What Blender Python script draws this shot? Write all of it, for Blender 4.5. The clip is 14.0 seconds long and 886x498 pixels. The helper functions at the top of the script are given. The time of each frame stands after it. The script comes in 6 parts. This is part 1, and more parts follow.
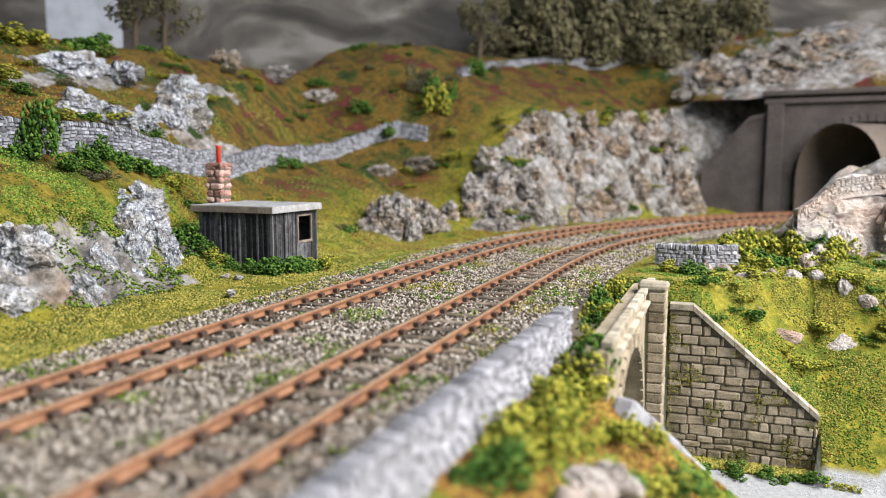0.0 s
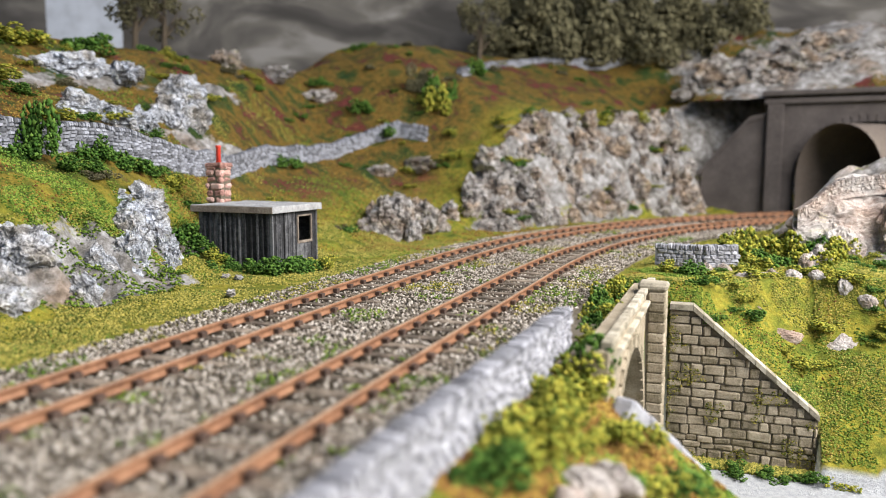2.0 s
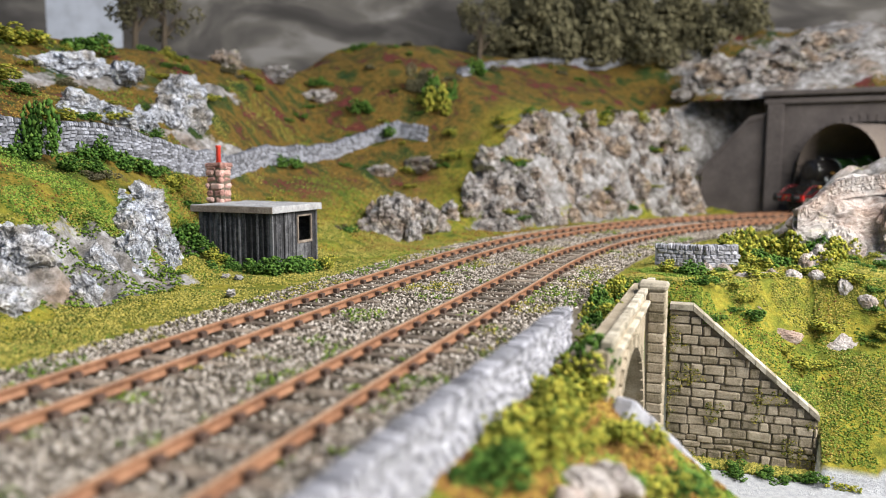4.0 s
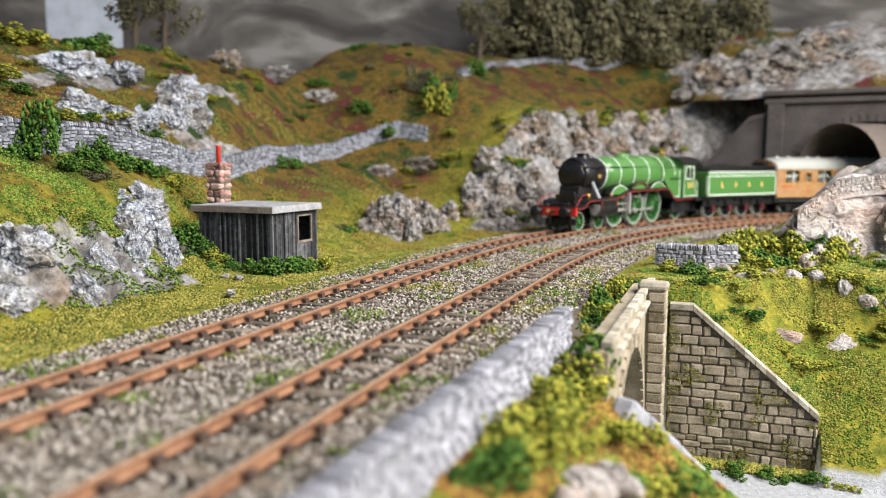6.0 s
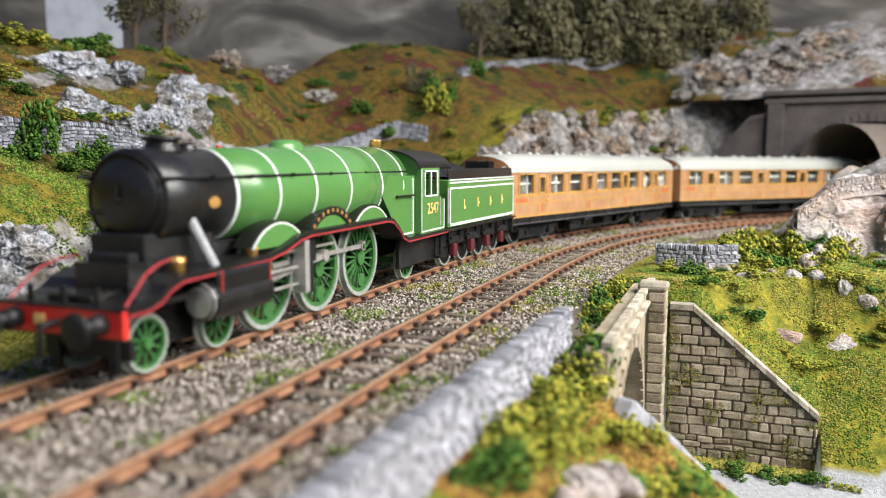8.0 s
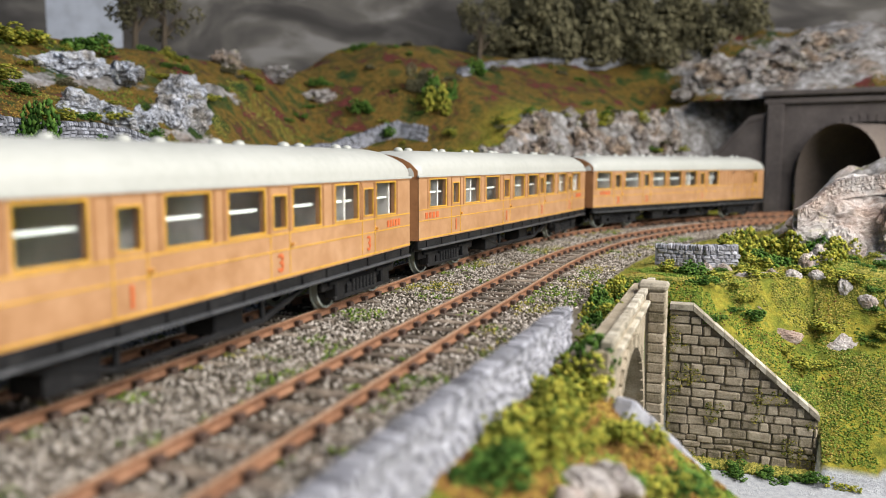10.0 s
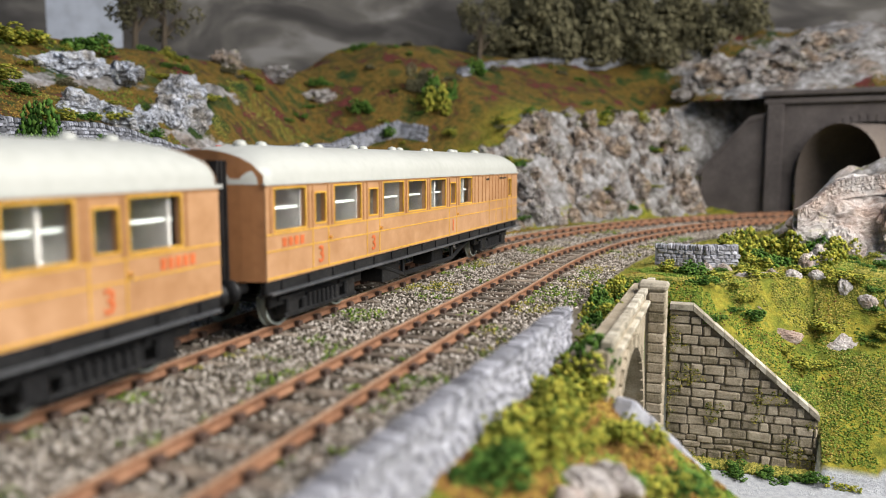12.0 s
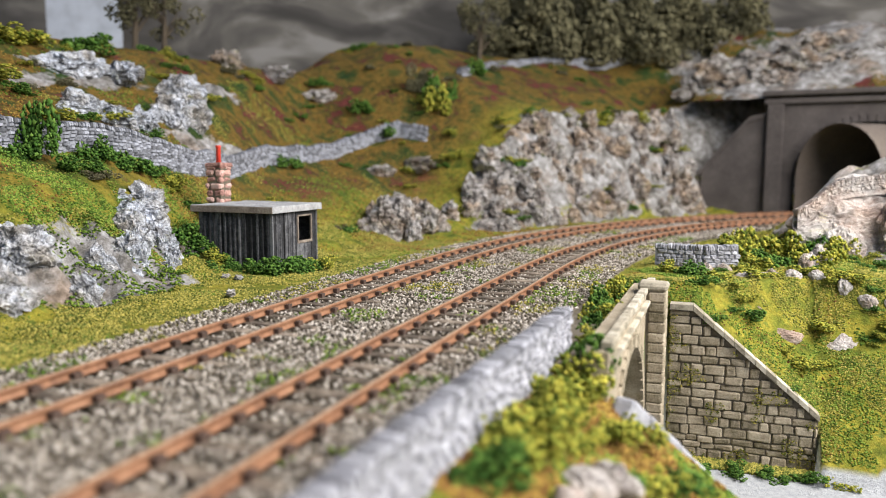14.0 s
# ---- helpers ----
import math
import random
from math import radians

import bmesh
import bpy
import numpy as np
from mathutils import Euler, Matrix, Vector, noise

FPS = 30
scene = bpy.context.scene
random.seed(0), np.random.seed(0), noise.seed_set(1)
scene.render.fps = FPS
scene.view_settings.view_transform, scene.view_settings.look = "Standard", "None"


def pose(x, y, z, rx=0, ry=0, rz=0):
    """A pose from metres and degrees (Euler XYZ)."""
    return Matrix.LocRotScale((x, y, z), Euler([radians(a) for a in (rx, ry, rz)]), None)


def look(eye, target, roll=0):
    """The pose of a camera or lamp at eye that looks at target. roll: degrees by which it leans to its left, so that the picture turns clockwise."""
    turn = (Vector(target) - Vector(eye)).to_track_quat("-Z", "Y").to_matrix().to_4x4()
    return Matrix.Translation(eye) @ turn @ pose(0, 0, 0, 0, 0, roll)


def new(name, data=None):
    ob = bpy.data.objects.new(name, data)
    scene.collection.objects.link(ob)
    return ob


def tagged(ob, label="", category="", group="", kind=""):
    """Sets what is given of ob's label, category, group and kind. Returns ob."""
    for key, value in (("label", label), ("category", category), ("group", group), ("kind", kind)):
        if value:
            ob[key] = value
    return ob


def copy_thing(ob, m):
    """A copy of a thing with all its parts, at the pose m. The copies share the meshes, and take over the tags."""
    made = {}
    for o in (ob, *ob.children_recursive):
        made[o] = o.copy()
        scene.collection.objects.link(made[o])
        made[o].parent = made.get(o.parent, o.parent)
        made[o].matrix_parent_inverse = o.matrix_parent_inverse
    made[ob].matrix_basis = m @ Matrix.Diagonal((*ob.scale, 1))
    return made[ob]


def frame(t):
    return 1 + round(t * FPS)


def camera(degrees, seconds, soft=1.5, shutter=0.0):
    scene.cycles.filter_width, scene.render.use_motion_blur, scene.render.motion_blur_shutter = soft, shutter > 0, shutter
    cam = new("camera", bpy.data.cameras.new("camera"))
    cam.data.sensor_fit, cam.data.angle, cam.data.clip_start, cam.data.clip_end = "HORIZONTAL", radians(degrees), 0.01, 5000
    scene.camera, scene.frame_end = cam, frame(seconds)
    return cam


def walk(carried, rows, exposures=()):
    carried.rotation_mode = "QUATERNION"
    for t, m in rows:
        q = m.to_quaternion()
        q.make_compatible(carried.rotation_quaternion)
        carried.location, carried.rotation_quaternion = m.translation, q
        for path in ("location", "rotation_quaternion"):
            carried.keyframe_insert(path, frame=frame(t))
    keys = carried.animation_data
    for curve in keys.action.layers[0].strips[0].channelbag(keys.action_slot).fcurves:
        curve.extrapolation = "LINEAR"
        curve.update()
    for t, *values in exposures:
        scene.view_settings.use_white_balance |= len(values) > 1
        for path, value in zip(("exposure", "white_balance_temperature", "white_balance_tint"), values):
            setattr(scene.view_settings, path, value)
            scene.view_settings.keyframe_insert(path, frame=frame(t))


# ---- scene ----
MM = 0.001          # all lengths below are written in millimetres of the model railway
cam = camera(60.0, 14.0, soft=1.0, shutter=0.03)
EYE_H = 46.46
PITCH, LEAN = 6.51, 0.14
eye = (0, 0, EYE_H * MM)
aim = (0, 1.0, EYE_H * MM - math.tan(radians(PITCH)))
walk(cam, [(0.0, look(eye, aim, LEAN)), (14.0, look(eye, aim, LEAN))],
     exposures=[(0.0, 0.18), (7.6, 0.18), (8.6, 0.0), (10.2, -0.12), (13.4, -0.12), (14.0, 0.12)])
cam.data.dof.use_dof = True
cam.data.dof.focus_distance = 0.315
cam.data.dof.aperture_fstop = 12.0

# ---- light: a bright room, soft daylight from a window side ----
world = bpy.data.worlds.new("room_light")
scene.world = world
world.use_nodes = True
wn = world.node_tree
bg = wn.nodes["Background"]
sky = wn.nodes.new("ShaderNodeTexSky")
sky.sky_type = "NISHITA"
sky.sun_disc = False
sky.sun_elevation, sky.sun_rotation = radians(50), radians(110)
bg.inputs["Strength"].default_value = 0.08
wn.links.new(sky.outputs[0], bg.inputs["Color"])
win = bpy.data.lights.new("room_window", "AREA")
win.shape, win.size, win.size_y = "RECTANGLE", 0.7, 0.5
win.energy, win.color = 15.8, (1.0, 0.96, 0.9)
window_light = new("room_window", win)
window_light.matrix_world = look((0.50, 0.06, 0.46), (0.1, 0.30, -0.02))


# ---- small tools ----
def link(nt, a, b):
    nt.links.new(a, b)


def material(name, base, rough=0.8, metal=0.0, dark=None, light=None, grain=1.5, patch=12.0, bump=0.3, bump_size=0.8,
             island=0.0, obj_random=0.0, spec=0.3, coat=0.0):
    """Procedural paint, stone or metal: a base colour that drifts to dark and light at two scales, with fine relief.
    grain, patch and bump_size are in millimetres."""
    m = bpy.data.materials.new(name)
    m.use_nodes = True
    nt = m.node_tree
    bs = nt.nodes["Principled BSDF"]
    bs.inputs["Roughness"].default_value = rough
    bs.inputs["Metallic"].default_value = metal
    bs.inputs["Specular IOR Level"].default_value = spec
    bs.inputs["Coat Weight"].default_value = coat
    tc = nt.nodes.new("ShaderNodeTexCoord")
    mp = nt.nodes.new("ShaderNodeMapping")
    mp.inputs["Scale"].default_value = (1000, 1000, 1000)
    link(nt, tc.outputs["Object"], mp.inputs["Vector"])
    dark = dark or tuple(c * 0.6 for c in base)
    light = light or tuple(min(1, c * 1.25) for c in base)

    def tex(size, detail=4):
        n = nt.nodes.new("ShaderNodeTexNoise")
        n.inputs["Scale"].default_value = 1.0 / size
        n.inputs["Detail"].default_value = detail
        n.inputs["Roughness"].default_value = 0.6
        link(nt, mp.outputs["Vector"], n.inputs["Vector"])
        return n

    big, small = tex(patch), tex(grain)
    add = nt.nodes.new("ShaderNodeMath")
    add.operation = "MULTIPLY_ADD"
    add.inputs[1].default_value = 0.55
    link(nt, big.outputs["Fac"], add.inputs[0])
    mul = nt.nodes.new("ShaderNodeMath")
    mul.operation = "MULTIPLY"
    mul.inputs[1].default_value = 0.45
    link(nt, small.outputs["Fac"], mul.inputs[0])
    link(nt, mul.outputs[0], add.inputs[2])
    fac = add.outputs[0]
    if island or obj_random:
        if island:
            src = nt.nodes.new("ShaderNodeNewGeometry").outputs["Random Per Island"]
        else:
            src = nt.nodes.new("ShaderNodeObjectInfo").outputs["Random"]
        k = nt.nodes.new("ShaderNodeMath")
        k.operation = "MULTIPLY_ADD"
        k.inputs[1].default_value = (island or obj_random)
        k.inputs[2].default_value = -0.5 * (island or obj_random)
        link(nt, src, k.inputs[0])
        s = nt.nodes.new("ShaderNodeMath")
        link(nt, fac, s.inputs[0])
        link(nt, k.outputs[0], s.inputs[1])
        fac = s.outputs[0]
    ramp = nt.nodes.new("ShaderNodeValToRGB")
    e = ramp.color_ramp.elements
    e[0].position, e[0].color = 0.3, (*dark, 1)
    e[1].position, e[1].color = 0.72, (*light, 1)
    mid = ramp.color_ramp.elements.new(0.5)
    mid.color = (*base, 1)
    link(nt, fac, ramp.inputs["Fac"])
    link(nt, ramp.outputs["Color"], bs.inputs["Base Color"])
    if bump:
        b = nt.nodes.new("ShaderNodeBump")
        b.inputs["Strength"].default_value = bump
        b.inputs["Distance"].default_value = 0.0006
        link(nt, tex(bump_size, 5).outputs["Fac"], b.inputs["Height"])
        link(nt, b.outputs["Normal"], bs.inputs["Normal"])
    return m


def finish(name, bm, mat, smooth=False):
    me = bpy.data.meshes.new(name)
    bmesh.ops.scale(bm, vec=(MM, MM, MM), verts=bm.verts)
    bm.to_mesh(me)
    bm.free()
    for mm_ in (mat if isinstance(mat, (list, tuple)) else [mat]):
        me.materials.append(mm_)
    if smooth:
        for p in me.polygons:
            p.use_smooth = True
    return me


def part(name, bm, mat, parent=None, label="", smooth=False):
    """Links a bmesh (millimetres) as one mesh object under a thing or a part."""
    ob = new(name, finish(name, bm, mat, smooth))
    if parent:
        ob.parent = parent
    if label:
        ob["label"] = label
    return ob


def sheet(name, verts, faces, mat, parent=None, smooth=False, label=""):
    """A mesh from computed points (millimetres)."""
    me = bpy.data.meshes.new(name)
    me.from_pydata((np.asarray(verts, float) * MM).tolist(), [], [list(map(int, f)) for f in faces])
    me.materials.append(mat)
    if smooth:
        me.polygons.foreach_set("use_smooth", [True] * len(me.polygons))
    ob = new(name, me)
    if parent:
        ob.parent = parent
    if label:
        ob["label"] = label
    return ob


def thing(name, label, category, at=(0, 0, 0), turn=0, group="", kind=""):
    ob = new(name)
    ob.empty_display_size = 0.01
    ob.matrix_basis = pose(at[0] * MM, at[1] * MM, at[2] * MM, 0, 0, turn)
    return tagged(ob, label, category, group, kind)


def box(bm, x0, x1, y0, y1, z0, z1, bevel=0.0, jitter=0.0):
    r = bmesh.ops.create_cube(bm, size=1)
    v = r["verts"]
    for q in v:
        q.co.x = x0 + (q.co.x + 0.5) * (x1 - x0)
        q.co.y = y0 + (q.co.y + 0.5) * (y1 - y0)
        q.co.z = z0 + (q.co.z + 0.5) * (z1 - z0)
        if jitter:
            q.co += Vector([random.uniform(-jitter, jitter) for _ in range(3)])
    if bevel:
        es = list({e for q in v for e in q.link_edges})
        r2 = bmesh.ops.bevel(bm, geom=es, offset=bevel, segments=1, affect="EDGES", clamp_overlap=True)
        return r2["verts"]
    return v


def boxes(*rows, bevel=0.0, jitter=0.0):
    bm = bmesh.new()
    for r in rows:
        box(bm, *r, bevel=bevel, jitter=jitter)
    return bm


def tube(bm, p, q, r0, r1=None, n=16, cap=True):
    """A round bar from p to q."""
    p, q = Vector(p), Vector(q)
    r1 = r0 if r1 is None else r1
    res = bmesh.ops.create_cone(bm, cap_ends=cap, segments=n, radius1=r0, radius2=r1, depth=(q - p).length)
    turn = (q - p).to_track_quat("Z", "Y").to_matrix().to_4x4()
    bmesh.ops.transform(bm, matrix=Matrix.Translation((p + q) / 2) @ turn, verts=res["verts"])
    return res["verts"]


def lathe(bm, prof, centre=(0, 0, 0), axis="Z", n=32, cap=True):
    """Turns a profile of (radius, height) about an axis through centre."""
    rings = []
    for r, h in prof:
        ring = []
        for i in range(n):
            a = 2 * math.pi * i / n
            u, v = r * math.cos(a), r * math.sin(a)
            co = {"Z": (u, v, h), "X": (h, u, v), "Y": (u, h, v)}[axis]
            ring.append(bm.verts.new(Vector(co) + Vector(centre)))
        rings.append(ring)
    for a, b in zip(rings, rings[1:]):
        for i in range(n):
            f = (a[i], a[(i + 1) % n], b[(i + 1) % n], b[i])
            bm.faces.new(f if axis != "Y" else f[::-1])
    for ring, flip in ((rings[0], True), (rings[-1], False)) if cap else ():
        if max((v.co - ring[0].co).length for v in ring) > 1e-6:
            f = ring[::-1] if flip else ring
            bm.faces.new(f if axis != "Y" else f[::-1])


def prism(bm, outline, y0, y1):
    """Pushes an outline in x, z from y0 to y1."""
    a = [bm.verts.new((x, y0, z)) for x, z in outline]
    b = [bm.verts.new((x, y1, z)) for x, z in outline]
    n = len(outline)
    bm.faces.new(a)
    bm.faces.new(b[::-1])
    for i in range(n):
        bm.faces.new((a[i], b[i], b[(i + 1) % n], a[(i + 1) % n]))
    bmesh.ops.recalc_face_normals(bm, faces=bm.faces)


# ---- smooth noise on arrays ----
_lat = np.random.RandomState(7).rand(64, 64, 16)


def vnoise(x, y, z=0.0):
    x, y, z = np.broadcast_arrays(np.asarray(x, float), np.asarray(y, float), np.asarray(z, float))
    xi, yi, zi = np.floor(x).astype(int), np.floor(y).astype(int), np.floor(z).astype(int)
    fx, fy, fz = x - xi, y - yi, z - zi
    fx, fy, fz = (t * t * (3 - 2 * t) for t in (fx, fy, fz))

    def g(a, b, c):
        return _lat[(xi + a) % 64, (yi + b) % 64, (zi + c) % 16]
    c00 = g(0, 0, 0) * (1 - fx) + g(1, 0, 0) * fx
    c10 = g(0, 1, 0) * (1 - fx) + g(1, 1, 0) * fx
    c01 = g(0, 0, 1) * (1 - fx) + g(1, 0, 1) * fx
    c11 = g(0, 1, 1) * (1 - fx) + g(1, 1, 1) * fx
    return (c00 * (1 - fy) + c10 * fy) * (1 - fz) + (c01 * (1 - fy) + c11 * fy) * fz - 0.5


def fbm(x, y, z=0.0, octaves=4):
    out, a, k = 0.0, 1.0, 1.0
    for i in range(octaves):
        out = out + a * vnoise(np.asarray(x) * k + 17.3 * i, np.asarray(y) * k + 5.1 * i, np.asarray(z) * k + 3.7 * i)
        a *= 0.5
        k *= 2.03
    return out


def ease(a, b, x):
    t = np.clip((np.asarray(x, float) - a) / (b - a), 0, 1)
    return t * t * (3 - 2 * t)


# ---- the line of the railway: straight, then an easing curve to the right ----
SPACING = 51.2
GAUGE = 17.4         # between rail centres
STEP = 2.0
S_MIN, S_MAX = -2400.0, 2900.0
_ss = np.arange(S_MIN, S_MAX + 1, STEP)
_k = np.where(_ss < 64, -6e-5, -6e-5 - 0.00157 * np.clip((_ss - 64) / 150, 0, 1) * np.clip((860 - _ss) / 60, 0, 1))
_i0 = int(np.argmin(abs(_ss)))
_th = np.concatenate([[0], np.cumsum(_k[1:] * STEP)])
_th = _th - _th[_i0] + 1.2151
_cx = np.cumsum(np.cos(_th) * STEP)
_cy = np.cumsum(np.sin(_th) * STEP)
_cx, _cy = _cx - _cx[_i0] - 44.88, _cy - _cy[_i0] + 250.0


def line(s, d=0.0):
    """The place at s along the far track and d to its left: x, y, heading."""
    t = np.interp(s, _ss, _th)
    return np.interp(s, _ss, _cx) - d * np.sin(t), np.interp(s, _ss, _cy) + d * np.cos(t), t


# ---- height of the ground, by s along the line and d to its left ----
ARCH_A, ARCH_B, BRIDGE_E = -26.0, 55.0, 52.0
PORTAL_S = 640.0
ROAD_Z = -72.0


def rockiness(s, d, x, y):
    """Where bare limestone shows: 0 to 1."""
    e = -(d + SPACING)
    n = fbm(x / 38, y / 38, 5.5)
    toe = np.exp(-((d - 92) / 22) ** 2) * ease(70, 20, s)
    toe2 = np.exp(-((d - 108) / 16) ** 2) * ease(20, 60, s) * ease(120, 80, s)
    ridge = 0.72 * np.exp(-((d - 238) / 12) ** 2) * ease(-130, -170, x) + np.exp(-((d - 182) / 11) ** 2) * ease(-90, -130, x) * ease(60, 110, s) * 0.8
    crop = np.exp(-((s - 318) / 30) ** 2 - ((d - 66) / 20) ** 2)
    cliff = ease(290, 335, s) * np.exp(-np.abs((d - 84 - 40 * ease(565, 600, s)) / 34) ** 3)
    over = ease(600, 660, s) * ease(95, 120, d) * 0.8
    mnd = np.exp(-(((x - 268) / 75) ** 2 + ((y - 425) / 70) ** 2) ** 2) * ease(30, 60, e)
    top = np.exp(-((d - 372) / 16) ** 2) * ease(380, 250, s) * ease(-250, -200, x) * 0.6
    m = np.maximum.reduce([toe, toe2, ridge, crop, cliff, over, mnd, top])
    return np.clip(m * 1.5 + n * 1.1 - 0.42, 0, 1) * (m > 0.05)


def height(s, d, rough=True):
    s, d = np.broadcast_arrays(np.asarray(s, float), np.asarray(d, float))
    x, y, _ = line(s, d)
    e = -(d + SPACING)
    hill = np.interp(d, [30, 70, 86, 118, 200, 290, 340, 460, 700], [-5, -3, 14, 32, 74, 127, 132, 112, 104])
    mead = np.interp(d, [30, 80, 130, 205, 350, 420, 700], [-5, -2, 14, 47, 140, 150, 150])
    clif = np.interp(d - 40 * ease(565, 600, s), [30, 56, 66, 80, 104, 150, 280, 400, 700], [-5, -3, 22, 50, 86, 100, 165, 175, 180])
    wa = ease(-110, -165, x + 0.0 * y)
    wc = ease(300, 420, s)
    left = mead * (1 - wc) + clif * wc
    left = left * (1 - wa) + hill * wa
    left = left + 55 * ease(560, 690, s) * ease(60, 150, d) + 9 * ease(560, 610, s) * ease(200, 240, d) + 20 * ease(640, 700, s) * ease(150, 185, d)
    # beyond the near track
    flat = np.full_like(s, -5.0)
    bank = np.interp(e, [34, 46, 130, 150], [-5, -9, -68, ROAD_Z])
    valley = np.where(e > BRIDGE_E + 0.5, ROAD_Z, -5.0)
    recess = np.where(e > 12, ROAD_Z, -5.0)
    q = (x - 91) * 0.342 + (y - 303) * 0.94        # behind the wing wall
    lx = (x - 91) * 0.94 - (y - 303) * 0.342       # along it
    top = np.where(lx < 9, -12.0, -12.0 - (np.minimum(lx, 56) - 9) * 0.84)
    rise = np.where(lx < 57, np.where(q > 3, top + 0.9 * (q - 4), ROAD_Z), ROAD_Z + np.clip(q + 14, 0, 200) * 1.0)
    far_hill = np.clip(rise, ROAD_Z, -3.0) + np.where(rise > ROAD_Z, 3, 0) * fbm(x / 40, y / 40)
    far_hill = np.where(e < 44, -5 + (far_hill + 5) * ease(30, 44, e), far_hill)
    mound = 50 * np.exp(-(((x - 275) / 66) ** 2 + ((y - 440) / 60) ** 2) ** 1.6)
    far_hill = far_hill + mound
    ramp_ = np.maximum(ROAD_Z, bank - (s - ARCH_A) * 1.3)
    recess = np.where((e > BRIDGE_E + 0.5) & (s < 30), ramp_, recess)
    right = np.where(s < ARCH_A, bank, np.where(s < ARCH_B, recess, np.where(s < 82, valley, far_hill)))
    z = np.where(d > 0, left, np.where(e > 0, right, flat))
    z = np.where((d <= 30) & (e <= 30), -5.0, z)
    # rock relief on the slopes
    if rough:
        away = ease(34, 70, d) + 0.4 * ease(90, 130, s) * ease(44, 80, e)
        rk = rockiness(s, d, x, y)
        z = z + away * (8 * fbm(x / 55, y / 55, 1.5) + 2.0 * fbm(x / 14, y / 14, 4.2))
        crag = np.abs(fbm(x / 26, y / 26, 7.7)) * 2 - 0.5
        block = np.floor(fbm(x / 17, y / 11, 2.2) * 7) / 7
        z = z + rk * (9 * crag + 10 * block + 3.0 * fbm(x / 6, y / 6, 9.1))
    return z
# ---- materials ----
def ground_material():
    """Grass flock, heather, limestone, ballast and tarmac, blended by the painted weights of the sheet."""
    m = bpy.data.materials.new("hillside")
    m.use_nodes = True
    nt = m.node_tree
    bs = nt.nodes["Principled BSDF"]
    bs.inputs["Roughness"].default_value = 0.92
    bs.inputs["Specular IOR Level"].default_value = 0.15
    tc = nt.nodes.new("ShaderNodeTexCoord")
    mp = nt.nodes.new("ShaderNodeMapping")
    mp.inputs["Scale"].default_value = (1000, 1000, 1000)
    link(nt, tc.outputs["Object"], mp.inputs["Vector"])

    def tex(size, detail=5, rough=0.65):
        n = nt.nodes.new("ShaderNodeTexNoise")
        n.inputs["Scale"].default_value = 1 / size
        n.inputs["Detail"].default_value = detail
        n.inputs["Roughness"].default_value = rough
        link(nt, mp.outputs["Vector"], n.inputs["Vector"])
        return n.outputs["Fac"]

    def ramp(fac, *stops):
        r = nt.nodes.new("ShaderNodeValToRGB")
        el = r.color_ramp.elements
        while len(el) < len(stops):
            el.new(0.5)
        for q, (p, c) in zip(el, stops):
            q.position, q.color = p, (*c, 1)
        link(nt, fac, r.inputs["Fac"])
        return r.outputs["Color"]

    def mix(fac, a, b):
        x = nt.nodes.new("ShaderNodeMix")
        x.data_type = "RGBA"
        link(nt, fac, x.inputs["Factor"])
        link(nt, a, x.inputs["A"])
        link(nt, b, x.inputs["B"])
        return x.outputs["Result"]

    def attr(name):
        a = nt.nodes.new("ShaderNodeAttribute")
        a.attribute_name = name
        return a.outputs["Fac"]

    def sharpen(fac, k, noise_size):
        """Frays the edge of a weight with noise."""
        a = nt.nodes.new("ShaderNodeMath")
        a.operation = "MULTIPLY_ADD"
        link(nt, tex(noise_size), a.inputs[0])
        a.inputs[1].default_value = 1.1
        link(nt, fac, a.inputs[2])
        r = nt.nodes.new("ShaderNodeMapRange")
        r.inputs["From Min"].default_value, r.inputs["From Max"].default_value = k, k + 0.16
        link(nt, a.outputs[0], r.inputs["Value"])
        return r.outputs[0]

    verge = ramp(tex(9), (0.3, (0.05, 0.08, 0.012)), (0.46, (0.15, 0.16, 0.02)), (0.58, (0.27, 0.23, 0.03)), (0.66, (0.09, 0.13, 0.02)), (0.76, (0.22, 0.12, 0.03)))
    moor = ramp(tex(36, 7, 0.72), (0.37, (0.022, 0.048, 0.012)), (0.44, (0.065, 0.066, 0.015)), (0.5, (0.175, 0.1, 0.022)), (0.55, (0.055, 0.058, 0.013)), (0.6, (0.115, 0.03, 0.026)))
    speck = ramp(tex(3.2, 7, 0.8), (0.32, (0.35, 0.35, 0.35)), (0.62, (1.3, 1.3, 1.3)))
    grass = mix(attr("moor"), verge, moor)
    g2 = nt.nodes.new("ShaderNodeMix")
    g2.data_type, g2.blend_type = "RGBA", "MULTIPLY"
    g2.inputs["Factor"].default_value = 0.8
    link(nt, grass, g2.inputs["A"])
    link(nt, speck, g2.inputs["B"])
    rock = ramp(tex(9, 8, 0.75), (0.32, (0.045, 0.042, 0.038)), (0.45, (0.16, 0.15, 0.14)), (0.56, (0.3, 0.29, 0.29)), (0.7, (0.54, 0.54, 0.56)))
    tan = ramp(tex(30), (0.5, (1, 1, 1)), (0.66, (1.0, 0.82, 0.68)))
    rk = nt.nodes.new("ShaderNodeMix")
    rk.data_type, rk.blend_type = "RGBA", "MULTIPLY"
    rk.inputs["Factor"].default_value = 1.0
    link(nt, rock, rk.inputs["A"])
    link(nt, tan, rk.inputs["B"])
    bed = ramp(tex(1.3, 3), (0.3, (0.07, 0.06, 0.045)), (0.5, (0.2, 0.17, 0.13)), (0.7, (0.42, 0.38, 0.33)))
